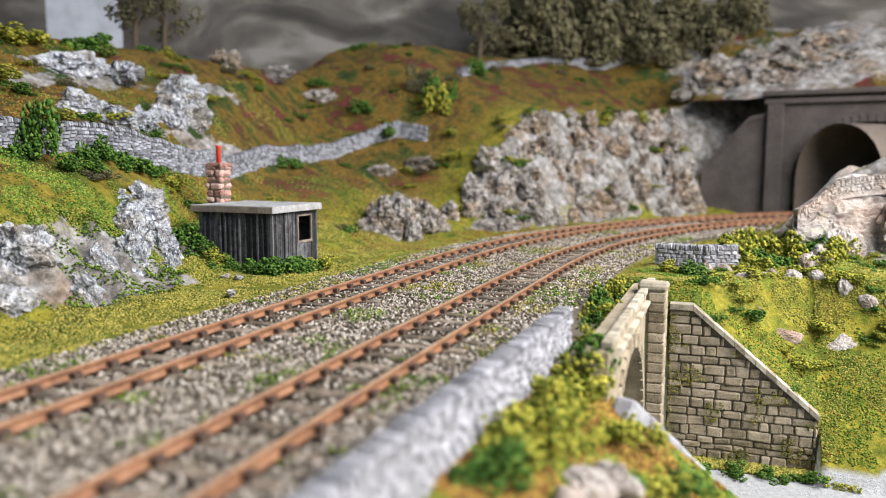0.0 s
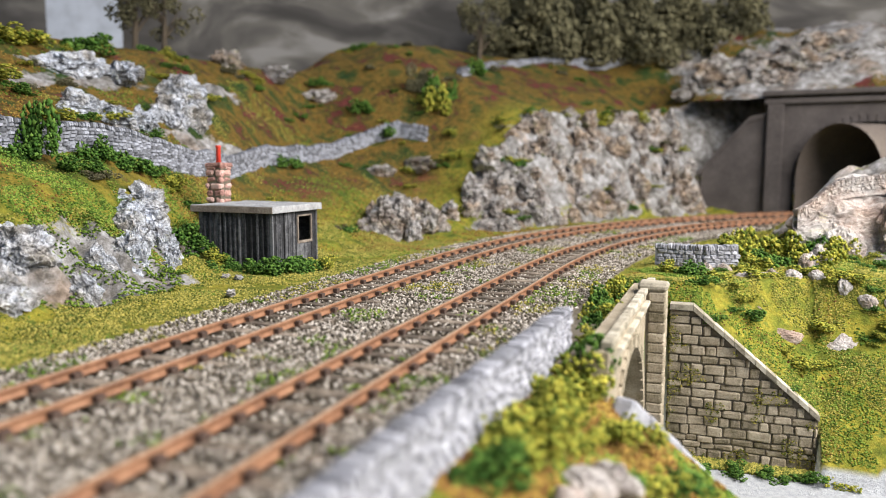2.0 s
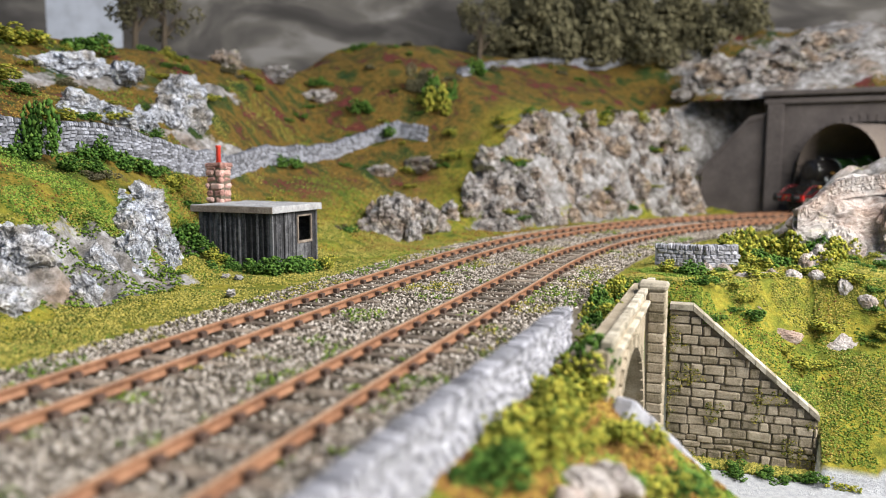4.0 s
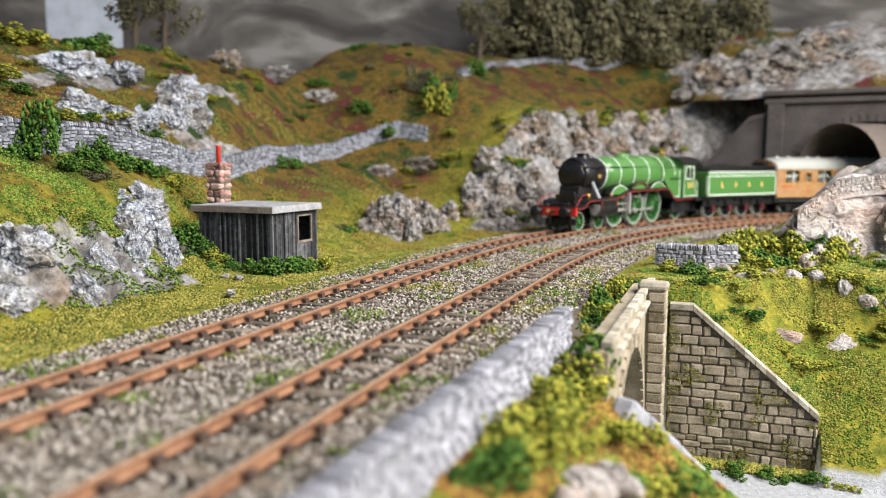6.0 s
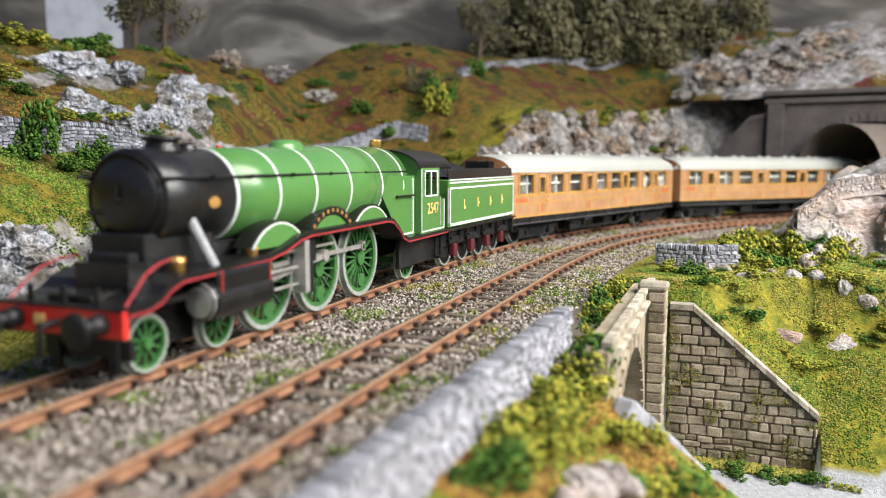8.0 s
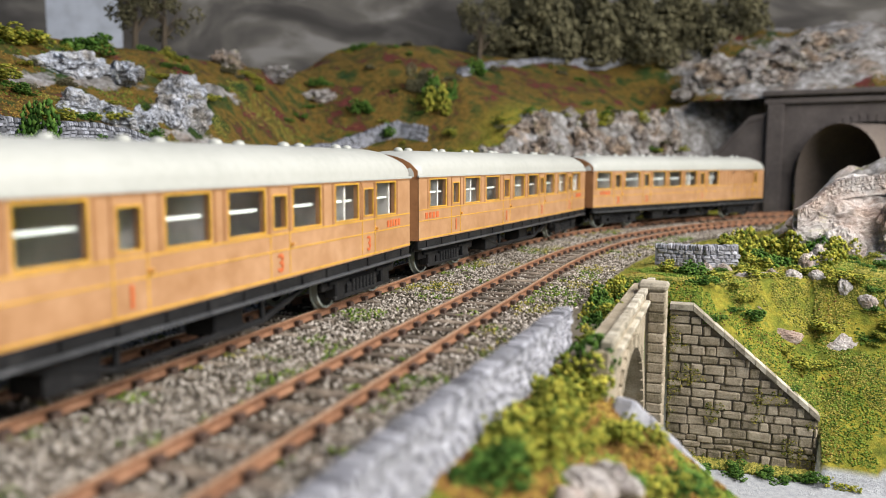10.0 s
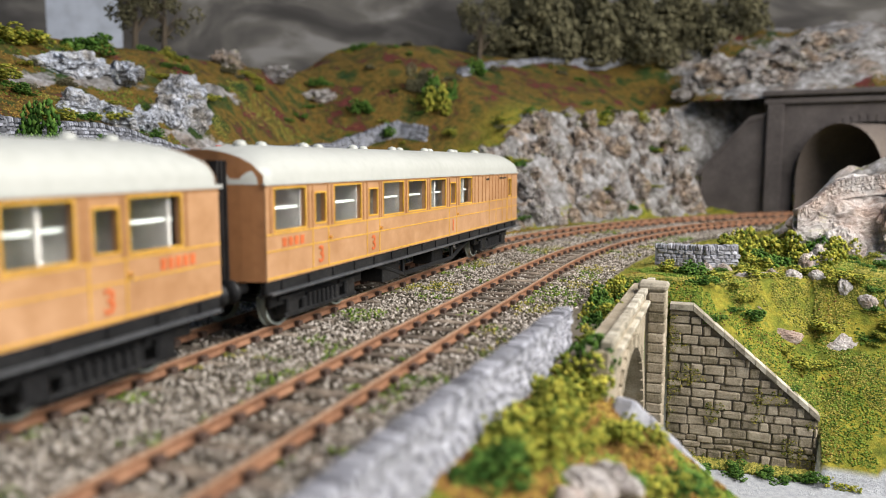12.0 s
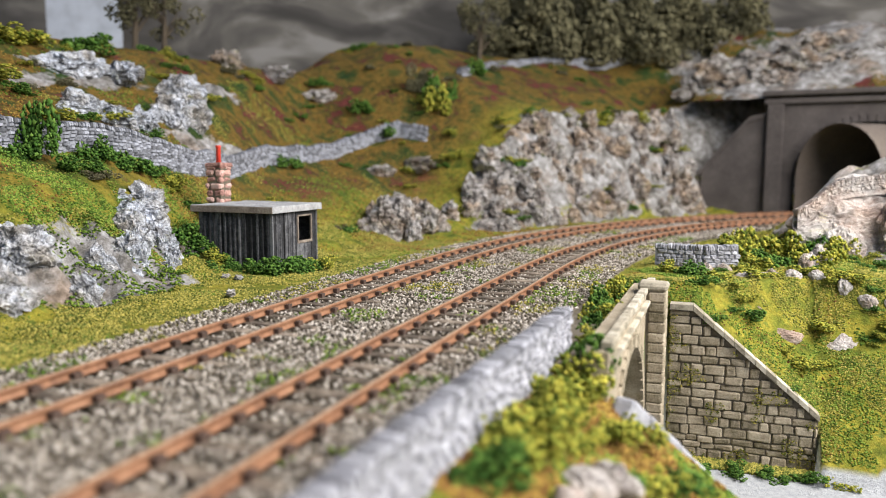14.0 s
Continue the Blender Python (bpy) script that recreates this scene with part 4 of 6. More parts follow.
def small_tree(x, y, z, h, kind, label):
    t = thing("tree", label, "tree", (x, y, z))
    bm = bmesh.new()
    tube(bm, (0, 0, -3), (h * 0.03, 0, h * 0.55), h * 0.04, h * 0.02, 8)
    for k in range(6):
        a = k * 1.05
        tube(bm, (h * 0.02, 0, h * (0.3 + 0.05 * k)), (h * 0.22 * math.cos(a), h * 0.22 * math.sin(a), h * (0.55 + 0.06 * k)), h * 0.015, h * 0.006, 6)
    part("trunk", bm, TWIG, t)
    r = np.random.RandomState(int(h))
    n = 1500
    lumps = r.randn(26, 3) * (h * 0.17, h * 0.17, h * 0.2) + (0, 0, h * 0.72)
    v = r.randn(n, 3)
    pts = lumps[r.randint(0, 26, n)] + v / np.linalg.norm(v, axis=1, keepdims=True) * h * 0.085 * (0.6 + 0.6 * r.rand(n, 1))
    f = (TRI8[None] + 6 * np.arange(n)[:, None, None]).reshape(-1, 3)
    ob = new("crown", mesh_np("crown", crumbs(pts, h * 0.016, 0.8, 0.7), f, kind))
    ob.parent = t


small_tree(-272, 690, 130, 90, LEAF_O, "thin dark olive tree at the hilltop")
small_tree(-250, 700, 130, 80, LEAF_O, "thin dark olive tree at the hilltop")
small_tree(38, 850, 140, 80, LEAF_O, "spindly olive tree by the hilltop wall")

# ---- hut ----
HUT_TURN = -22
hut = thing("hut", "weathered black timber lineside hut with a flat felted roof", "hut", (-77.5, 345, -4), HUT_TURN)
HW, HD, HH = 40.0, 38.0, 27.5
part("inner_wall", boxes((-HW + 0.6, -HW + 1.2, 0.6, HD - 0.6, 0, HH), (-HW + 0.6, -0.8, HD - 1.2, HD - 0.6, 0, HH), (-HW + 0.6, -0.8, 0.7, 1.2, 0, HH)), WOOD, hut)
x = -HW
while x < -0.5:
    w = random.uniform(2.6, 3.6)
    part("plank", boxes((x, min(x + w - 0.25, 0), -0.2 + random.uniform(-0.15, 0.15), 0.7, 0, HH), bevel=0.12), WOOD, hut)
    part("batten", boxes((x + w - 0.7, min(x + w + 0.3, 0), -0.9, -0.1, 0, HH), bevel=0.1), WOOD, hut)
    x += w
y = 0.7
while y < HD - 0.5:
    w = random.uniform(3.0, 3.8)
    y1 = min(y + w - 0.25, HD)
    if 21 < (y + y1) / 2 < 33:
        part("plank", boxes((-0.7, 0.2 + random.uniform(-0.1, 0.1), y, y1, 0, 12.5), bevel=0.12), WOOD, hut)
    else:
        part("plank", boxes((-0.7, 0.2 + random.uniform(-0.1, 0.15), y, y1, 0, HH), bevel=0.12), WOOD, hut)
        part("batten", boxes((0.1, 0.6, y1 - 0.3, y1 + 0.3, 0, HH)), WOOD, hut)
    y += w
part("wall_plate", boxes((-0.8, 0.4, 20, 34, 24.5, HH)), WOOD, hut)
part("corner_post", boxes((-1.4, 0.5, -0.5, 1.2, 0, HH), bevel=0.15), WOOD, hut)
wf = part("window_frame", boxes((-0.2, 0.8, 20.6, 21.5, 12, 25), (-0.2, 0.8, 32.5, 33.4, 12, 25), (-0.2, 0.9, 20.6, 33.4, 11.4, 12.6), (-0.2, 0.8, 20.6, 33.4, 24.2, 25), bevel=0.15), FASCIA, hut, "pale worn window frame")
bm = bmesh.new()
bmesh.ops.create_grid(bm, x_segments=12, y_segments=12, size=0.5)
for v in bm.verts:
    v.co = ((v.co.x - 0.5) * (HW + 5) + 2.4, (v.co.y + 0.5) * (HD + 4) - 2.2, HH + 2.6 + 0.25 * noise.noise(v.co * 9))
r = bmesh.ops.extrude_face_region(bm, geom=bm.faces[:])
for g in r["geom"]:
    if isinstance(g, bmesh.types.BMVert):
        g.co.z -= 1.4
bmesh.ops.recalc_face_normals(bm, faces=bm.faces)
rf = part("roof", bm, FELT, hut, "flat grey felted roof")
part("fascia_board", boxes((-HW - 3, 2.5, -2.6, -1.8, HH - 0.6, HH + 2.4), bevel=0.2), FASCIA, rf)
part("fascia_board", boxes((1.9, 2.7, -2.4, HD + 1.6, HH - 0.6, HH + 2.4), bevel=0.2), FELT, rf)
# chimney at the back
ch = thing("chimney", "rough pinkish stone chimney with a red pot behind the hut", "chimney", (-114, 392, -4), HUT_TURN)
part("flue", boxes((-5, 5, -5, 5, 0, 47)), MORTAR, ch)
z = 8.0
while z < 47:
    h = random.uniform(2.4, 4.6)
    cut, cut2 = random.uniform(-3, 3), random.uniform(-3, 3)
    for x0, x1, y0, y1 in ((-6, cut, -6, -1), (cut, 6, -6, -1), (-6, -1, -1, cut2 + 2), (-6, -1, cut2 + 2, 6), (1, 6, -1, 6)):
        k = random.uniform(-0.7, 0.7)
        part("stone", boxes((x0 + k, x1 - 0.3 + k * 0.6, y0 + k, y1 - 0.3, z, z + h - 0.3), bevel=0.9, jitter=0.8), PINKST, ch)
    z += h
part("cap", boxes((-6.4, 6.4, -6.4, 6.4, 47.5, 49.5), bevel=0.5, jitter=0.3), PINKST, ch)
bm = bmesh.new()
lathe(bm, [(1.6, 49), (1.5, 57), (1.8, 57.2), (1.8, 58.2), (1.2, 58.2), (1.2, 52)], (0, 0, 0), "Z", 18)
part("pot", bm, REDPIPE, ch, "bright red chimney pot", smooth=True)
ch.scale = (0.78, 0.78, 1.0)

# ---- bridge and its wing wall ----
bx, by, bt = line(14, -SPACING - BRIDGE_E)
bridge = thing("bridge", "small weathered stone arch bridge carrying the railway over a lane", "bridge", (bx, by, 0), math.degrees(bt), kind="structure")
A0, A1 = ARCH_A - 14, ARCH_B - 14      # in the bridge's own space
ac, ar = (A0 + A1) / 2, (A1 - A0) / 2 - 3
SPRING, RISE = -46.0, 36.0
arch = [(ac + ar * math.cos(a), SPRING + RISE * math.sin(a)) for a in np.linspace(0, math.pi, 25)]
bm = bmesh.new()
prism(bm, [(A0 - 6, ROAD_Z), (A0 - 6, 0), (68, 0), (68, ROAD_Z), (ac + ar, ROAD_Z)] + arch + [(ac - ar, ROAD_Z)], 0, 7)
part("spandrel_wall", bm, STONE, bridge)
for k in range(24):
    a0_, a1_ = math.pi * k / 24 + 0.012, math.pi * (k + 1) / 24 - 0.012
    bm = bmesh.new()
    prism(bm, [(ac + q * math.cos(a), SPRING + (q - ar + RISE) * math.sin(a)) for q, a in ((ar - 0.2, a0_), (ar + 4.2, a0_), (ar + 4.2, a1_), (ar - 0.2, a1_))], -0.9, 0.5)
    part("voussoir", bm, STONE, bridge)
# barrel behind the arch, in courses, in darker stone than the face
bm = bmesh.new()
inner = [(ac - ar, ROAD_Z)] + arch[::-1] + [(ac + ar, ROAD_Z)]
v0 = [bm.verts.new((x, 7, z)) for x, z in inner]
v1 = [bm.verts.new((x, 70, z)) for x, z in inner]
for i in range(len(inner) - 1):
    bm.faces.new((v0[i], v0[i + 1], v1[i + 1], v1[i]))
part("arch_barrel", bm, DARKST, bridge)
for c in range(9):
    z = ROAD_Z + 2 + c * 3.4
    yy = 7.2
    while yy < 46:
        w = random.uniform(4, 8)
        part("jamb_stone", boxes((ac + ar - 0.7, ac + ar + 0.3, yy, yy + w - 0.5, z, z + 2.9), bevel=0.25, jitter=0.1), DARKST, bridge)
        yy += w
# deck over the arch
part("deck", boxes((A0 - 6, A1 + 14, 5, 46, -8.4, -4.6)), MORTAR, bridge)
# parapet stones and copings
for k in range(26):
    x0 = A0 - 4 + k * 4.4
    part("parapet_stone", boxes((x0, x0 + 4.2, -0.6 + random.uniform(-0.2, 0.2), 2.2, 0, 2.2), bevel=0.3, jitter=0.15), COPING, bridge)
    part("string_stone", boxes((x0, x0 + 4.3, -1.6, 0.2, -3.4, -2.2), bevel=0.2), COPING, bridge)
for k in range(13):
    x0 = A0 - 4 + k * 8.8
    part("spandrel_stone", boxes((x0, x0 + 8.4, -0.5, 0.4, -6.6, -3.6), bevel=0.3, jitter=0.1), STONE, bridge)
# pilaster at the far end of the arch
part("pilaster_core", boxes((A1 + 3, A1 + 14, -6, 2, ROAD_Z, 1)), MORTAR, bridge)
for c in range(20):
    z = ROAD_Z + c * 3.65
    split = random.uniform(3.5, 7.5)
    for x0, x1 in ((A1 + 2.6, A1 + 2.6 + split), (A1 + 2.9 + split, A1 + 14.4)):
        part("pilaster_stone", boxes((x0, x1, -6.7, -1, z, z + 3.3), bevel=0.35, jitter=0.15), STONE, bridge)
part("pilaster_cap", boxes((A1 + 2.4, A1 + 12, -7.4, 3, 1, 4.0), bevel=0.9, jitter=0.4), COPING, bridge)

wx, wy = 91.0, 303.0
wing = thing("wing_wall", "coursed stone wing wall with a sloping pale coping", "wall", (wx, wy, 0), -20, kind="structure")
WL = 56.0


def wing_top(x):
    return -12.0 if x < 9 else -12.0 - (x - 9) * 0.84


bm = bmesh.new()
prism(bm, [(0, ROAD_Z - 4), (0, -12), (9, -12), (WL, wing_top(WL)), (WL, ROAD_Z - 4)], 0.8, 6)
part("backing", bm, MORTAR, wing)
z, c = ROAD_Z, 0
while z < -14:
    h = random.choice((2.6, 3.2, 3.8, 4.3))
    x = 0.0
    while x < WL:
        w = random.uniform(3.5, 9.5)
        lim = WL if z + h < wing_top(WL) else min(WL, 9 + (-12 - (z + h)) / 0.84)
        x1 = min(x + w, lim)
        if x1 - x > 1.2:
            part("stone", boxes((x + 0.2, x1 - 0.2, random.uniform(-0.7, 0.3), 1.2, z + 0.2, min(z + h, -12.4) - 0.2), bevel=0.5, jitter=0.32), STONE, wing)
        x += w
        if x >= lim:
            break
    z += h
for k in range(13):
    x0, x1 = (0, 9) if k == 0 else (9 + (k - 1) * 3.95, 9 + k * 3.95)
    bm = bmesh.new()
    prism(bm, [(x0 + 0.1, wing_top(x0 + 0.1)), (x1 - 0.1, wing_top(x1)), (x1 - 0.1, wing_top(x1) + 2.2), (x0 + 0.1, wing_top(x0 + 0.1) + 2.2)], -1.2, 5)
    part("coping_stone", bm, COPING, wing)

# moss on the wing wall
n = 5200
lx_, lz_ = rng.rand(n) * WL, ROAD_Z + rng.rand(n) * 62
keep = (lz_ < np.array([wing_top(v) for v in lx_]) - 2) & (fbm(lx_ / 9, lz_ / 9, 2.2) + 0.5 * ease(-45, -70, lz_) + 0.5 * ease(8, 0, lx_) > 0.42)
lx_, lz_ = lx_[keep], lz_[keep]
ca_, sa_ = math.cos(radians(-20)), math.sin(radians(-20))
p = np.stack([wx + lx_ * ca_ + 0.5 * sa_, wy + lx_ * sa_ - 0.5 * ca_, lz_], -1)
scatter("wall_moss", p, 0.42, FLOCK_Y, "yellow-green moss creeping over the stone wall", "moss")
n = 2600
p = np.stack([96 + 58 * rng.rand(n), 0 * rng.rand(n), np.full(n, ROAD_Z + 0.6)], -1)
p[:, 1] = 300 - (p[:, 0] - 91) * 0.36 - 9 * rng.rand(n) ** 1.6
scatter("roadside_grass", p, 0.8, FLOCK_Y, "grass edging the lane below the wall", "grass", flat=1.2)

# ---- tunnel ----
portal = thing("tunnel_portal", "soot-blackened stone tunnel portal with a wide arched mouth", "tunnel", (385, 735, -5), -30, kind="structure")
RX, HS, HR = 66.0, 40.0, 50.0
oc = 18.0
bm = bmesh.new()
out = [(-72, 0), (-72, 116), (150, 116), (150, 0), (oc + RX, 0)] + [(oc + RX * math.cos(a), HS + HR * math.sin(a)) for a in np.linspace(0, math.pi, 25)] + [(oc - RX, 0)]
prism(bm, out, 0, 10)
part("portal_wall", bm, SOOT, portal)
part("cornice", boxes((-76, 152, -4, 8, 108, 113), (-78, 152, -6, 10, 116, 121), bevel=0.8), SOOT, portal)
part("pilaster", boxes((-73, -58, -5, 4, 0, 108), bevel=0.8), SOOT, portal)
for k in range(31):
    a0_, a1_ = math.pi * k / 31 + 0.008, math.pi * (k + 1) / 31 - 0.008
    bm = bmesh.new()
    prism(bm, [(oc + (RX + q) * math.cos(a), HS + (HR + q) * math.sin(a)) for q, a in ((-0.4, a0_), (7, a0_), (7, a1_), (-0.4, a1_))], -1.2, 1)
    part("voussoir", bm, SOOT, portal)
bm = bmesh.new()
prism(bm, [(-72, 0), (-72, 96), (-90, 92), (-135, 40), (-135, 0)], 2, 12)
part("wing", bm, SOOT, portal)
bm = bmesh.new()
prism(bm, [(-72, 96), (-72, 101), (-90, 97), (-138, 42), (-138, 37), (-90, 92)], 0, 14)
part("wing_coping", bm, SOOT, portal)
LINING = material("brown_tunnel_lining", (0.13, 0.105, 0.09), 0.85, dark=(0.085, 0.07, 0.06), light=(0.18, 0.15, 0.13), grain=3, patch=40, bump=0.3)
# lining along the line
ss_ = np.arange(PORTAL_S + 4, 1500, 12.0)
prof = [(-47, -6)] + [(-47 * math.cos(a), 34 + 48 * math.sin(a)) for a in np.linspace(0, math.pi, 15)] + [(47, -6)]
vs = []
for o, z in prof:
    x, y, _ = line(ss_, -SPACING / 2 - o)
    vs.append(np.stack([x, y, np.full_like(x, z)], -1))
vs = np.stack(vs, 1).reshape(-1, 3)
nn = len(prof)
fs = [(i * nn + j, i * nn + j + 1, (i + 1) * nn + j + 1, (i + 1) * nn + j) for i in range(len(ss_) - 1) for j in range(nn - 1)]
ln = new("lining", mesh_np("lining", vs, fs, LINING, smooth=True))
tagged(ln, "dark tunnel lining", "tunnel", kind="structure")
# hill over the tunnel
sh, dh = np.meshgrid(np.arange(0, 330, 5.0), np.arange(-150, 330, 5.0), indexing="ij")
ca, sa = math.cos(radians(-30)), math.sin(radians(-30))
lx, ly = dh, sh + 8
hx, hy = 385 + lx * ca - ly * sa, 735 + lx * sa + ly * ca
hz = 112 + 90 * ease(0, 170, sh) + 12 * fbm(hx / 40, hy / 40, 3.1) + 8 * (np.floor(fbm(hx / 22, hy / 22, 6.6) * 6) / 6)
hz = np.where(sh < 1, 110, hz)
hill = new("hill_over_tunnel", mesh_np("hill_over_tunnel", np.stack([hx, hy, hz], -1).reshape(-1, 3), grid_faces(*sh.shape), GROUNDM, smooth=True))
tagged(hill, "rocky limestone hill above the tunnel", "hill", kind="structure")
w = np.clip(0.5 + 1.4 * fbm(hx / 45, hy / 45, 8.1), 0, 1)
for nm, q in (("rock", w), ("moor", np.ones_like(w)), ("bed", 0 * w), ("road", 0 * w)):
    a_ = hill.data.attributes.new(nm, "FLOAT", "POINT")
    a_.data.foreach_set("value", q.astype(np.float32).ravel())

# ---- backscene and room wall ----
ang = np.linspace(-0.75, 0.75, 40)
vs = [(1120 * math.sin(a), 1120 * math.cos(a), z) for a in ang for z in (-120, 520)]
bd = new("backdrop", mesh_np("backdrop", np.array(vs), [(2 * i, 2 * i + 2, 2 * i + 3, 2 * i + 1) for i in range(39)], BACKM, smooth=True))
tagged(bd, "painted backscene of grey hills and pale fells", "backdrop", kind="structure")
wl = sheet("room_wall", [(-900, 1000, -200), (-408, 1000, -200), (-408, 1000, 900), (-900, 1000, 900)], [(0, 1, 2, 3)], PAINTW)
tagged(wl, "pale blue-grey room wall behind the layout", "wall", kind="structure")

# ================= the train =================
WHEELG = material("wheel_green", (0.045, 0.14, 0.04), 0.45, bump=0.05)
GREEN = material("apple_green_paint", (0.075, 0.2, 0.05), 0.26, dark=(0.066, 0.18, 0.045), light=(0.086, 0.22, 0.056), grain=3, patch=30, bump=0.03, spec=0.5, coat=0.15)
BLACK = material("satin_black", (0.009, 0.008, 0.008), 0.3, dark=(0.005, 0.005, 0.005), light=(0.02, 0.019, 0.019), grain=2, patch=18, bump=0.05, spec=0.5)
FRAMEB = material("dull_black", (0.011, 0.011, 0.012), 0.45, dark=(0.005, 0.005, 0.005), light=(0.032, 0.031, 0.03), grain=1, patch=8, bump=0.15)
REDP = material("buffer_beam_red", (0.6, 0.025, 0.02), 0.4, dark=(0.5, 0.02, 0.02), light=(0.68, 0.04, 0.03), bump=0.05, spec=0.5)
LINERED = material("red_lining", (0.3, 0.03, 0.035), 0.45, bump=0.0)
MAROON = material("maroon_axlebox", (0.09, 0.015, 0.018), 0.55, bump=0.1)
WHITEL = material("white_lining", (0.62, 0.66, 0.62), 0.45, bump=0.0)
STEEL = material("bright_steel", (0.5, 0.48, 0.46), 0.32, metal=0.6, dark=(0.3, 0.28, 0.26), light=(0.65, 0.63, 0.6), grain=2, patch=9, bump=0.05)
GREYP = material("grey_paint", (0.33, 0.34, 0.36), 0.4, bump=0.05)
BRASS = material("brass", (0.75, 0.43, 0.14), 0.3, metal=0.7, bump=0.05)
GOLD = material("gold_lettering", (0.72, 0.47, 0.16), 0.5, bump=0.0)
COAL = material("coal", (0.012, 0.012, 0.013), 0.45, bump=0.9, bump_size=1.0)
TEAK = material("varnished_teak", (0.4, 0.22, 0.11), 0.36, dark=(0.3, 0.15, 0.065), light=(0.52, 0.31, 0.175), grain=5, patch=26, bump=0.06, spec=0.5, coat=0.1)
TEAK_TRIM = material("teak_beading", (0.33, 0.165, 0.07), 0.4, dark=(0.24, 0.11, 0.045), light=(0.42, 0.22, 0.1), grain=3, patch=20, bump=0.05)
TEAK_END = material("teak_end", (0.3, 0.14, 0.06), 0.45, grain=4, patch=20, bump=0.06)
YELLOW = material("yellow_lining", (0.6, 0.34, 0.04), 0.5, bump=0.0)
ROOFW = material("off_white_roof", (0.39, 0.395, 0.365), 0.42, dark=(0.335, 0.34, 0.31), light=(0.425, 0.43, 0.4), grain=3, patch=40, bump=0.04, spec=0.4)
CREAM = material("cream_partition", (0.5, 0.48, 0.45), 0.6, dark=(0.3, 0.29, 0.28), light=(0.62, 0.6, 0.57), grain=5, patch=14, bump=0.02)
VERMIL = material("red_numeral", (0.56, 0.13, 0.04), 0.5, bump=0.0)


# footboard grey raised above the black underframe to paint in its highlight line
GREYSTEP = material("highlight_grey_footboard", (0.06, 0.062, 0.066), 0.32, dark=(0.03, 0.03, 0.032), light=(0.11, 0.11, 0.115), grain=2, patch=14, bump=0.08, spec=0.5)


def glass_material():
    m = bpy.data.materials.new("window_glass")
    m.use_nodes = True
    b = m.node_tree.nodes["Principled BSDF"]
    b.inputs["Base Color"].default_value = (0.9, 0.93, 0.94, 1)
    b.inputs["Roughness"].default_value = 0.04
    b.inputs["Transmission Weight"].default_value = 1.0
    b.inputs["IOR"].default_value = 1.3
    return m


GLASS = glass_material()


def glyphs(word, size, mat, parent, at, name="lettering", label=""):
    """Writing in the built-in font on a side that faces -y."""
    cu = bpy.data.curves.new(name, "FONT")
    cu.body, cu.size, cu.extrude, cu.align_x = word, size * MM, 0.00008, "CENTER"
    cu.offset = 0.00008
    tmp = bpy.data.objects.new(name, cu)
    scene.collection.objects.link(tmp)
    dg = bpy.context.evaluated_depsgraph_get()
    me = bpy.data.meshes.new_from_object(tmp.evaluated_get(dg))
    bpy.data.objects.remove(tmp)
    me.materials.clear()
    me.materials.append(mat)
    ob = new(name, me)
    ob.parent = parent
    ob.matrix_basis = pose(at[0] * MM, at[1] * MM, at[2] * MM, 90, 0, 0)
    if label:
        ob["label"] = label
    return ob


def strip(rows, y, t=0.25):
    """Thin raised lines on a side at y: rows of x0, x1, z0, z1."""
    bm = bmesh.new()
    for x0, x1, z0, z1 in rows:
        box(bm, x0, x1, y - t, y + t, z0, z1)
    return bm


def wheelset(name, r, spokes, parent, centre, mat, half=9.3, pin=False):
    w = part(name, _wheel_core(r, spokes, half, pin), mat, parent)
    w.matrix_basis = pose(centre[0] * MM, centre[1] * MM, centre[2] * MM)
    bm = bmesh.new()
    for sy in (-1, 1):
        y = sy * half
        lathe(bm, [(r * 0.9, y - 1.1), (r, y - 1.1), (r, y + 1.1), (r * 0.9, y + 1.1), (r * 0.9, y - 1.1)], axis="Y", n=40, cap=False)
        lathe(bm, [(r * 0.86, y - sy * 0.9 - 0.2), (r + 0.8, y - sy * 0.9 - 0.2), (r + 0.8, y - sy * 0.9 + 0.2), (r * 0.86, y - sy * 0.9 + 0.2), (r * 0.86, y - sy * 0.9 - 0.2)], axis="Y", n=40, cap=False)
    part("tyre", bm, TYRE, w, smooth=False)
    return w


TYRE = material("pale_wheel_tyre", (0.42, 0.46, 0.42), 0.4, metal=0.4, bump=0.05)


def _wheel_core(r, spokes, half, pin):
    bm = bmesh.new()
    tube(bm, (0, -half, 0), (0, half, 0), 1.2, n=12)
    for sy in (-1, 1):
        y = sy * half
        lathe(bm, [(r * 0.8, y - 0.8), (r * 0.91, y - 0.8), (r * 0.91, y + 0.8), (r * 0.8, y + 0.8), (r * 0.8, y - 0.8)], axis="Y", n=40, cap=False)
        tube(bm, (0, y - 1.3, 0), (0, y + 1.3, 0), r * 0.2, n=16)
        if spokes:
            for i in range(spokes):
                a = 2 * math.pi * i / spokes
                vs = box(bm, 0, r * 0.83, y - 0.4, y + 0.4, -0.26, 0.26)
                bmesh.ops.rotate(bm, verts=vs, cent=(0, 0, 0), matrix=Matrix.Rotation(a, 3, "Y"))
        else:
            tube(bm, (0, y - 0.5, 0), (0, y + 0.5, 0), r * 0.82, n=28)
        if pin:
            tube(bm, (0, y, 4.3), (0, y + sy * 3.2, 4.3), 0.9, n=10)
            box(bm, -1.6, 1.6, y - 0.9, y + 0.9, 0, 5.4)
            # balance weight between the spokes
            lathe(bm, [(0, y - 0.6), (2.4, y - 0.6), (2.4, y + 0.6), (0, y + 0.6)], centre=(0, 0, -r * 0.62), axis="Y", n=14)
    return bm


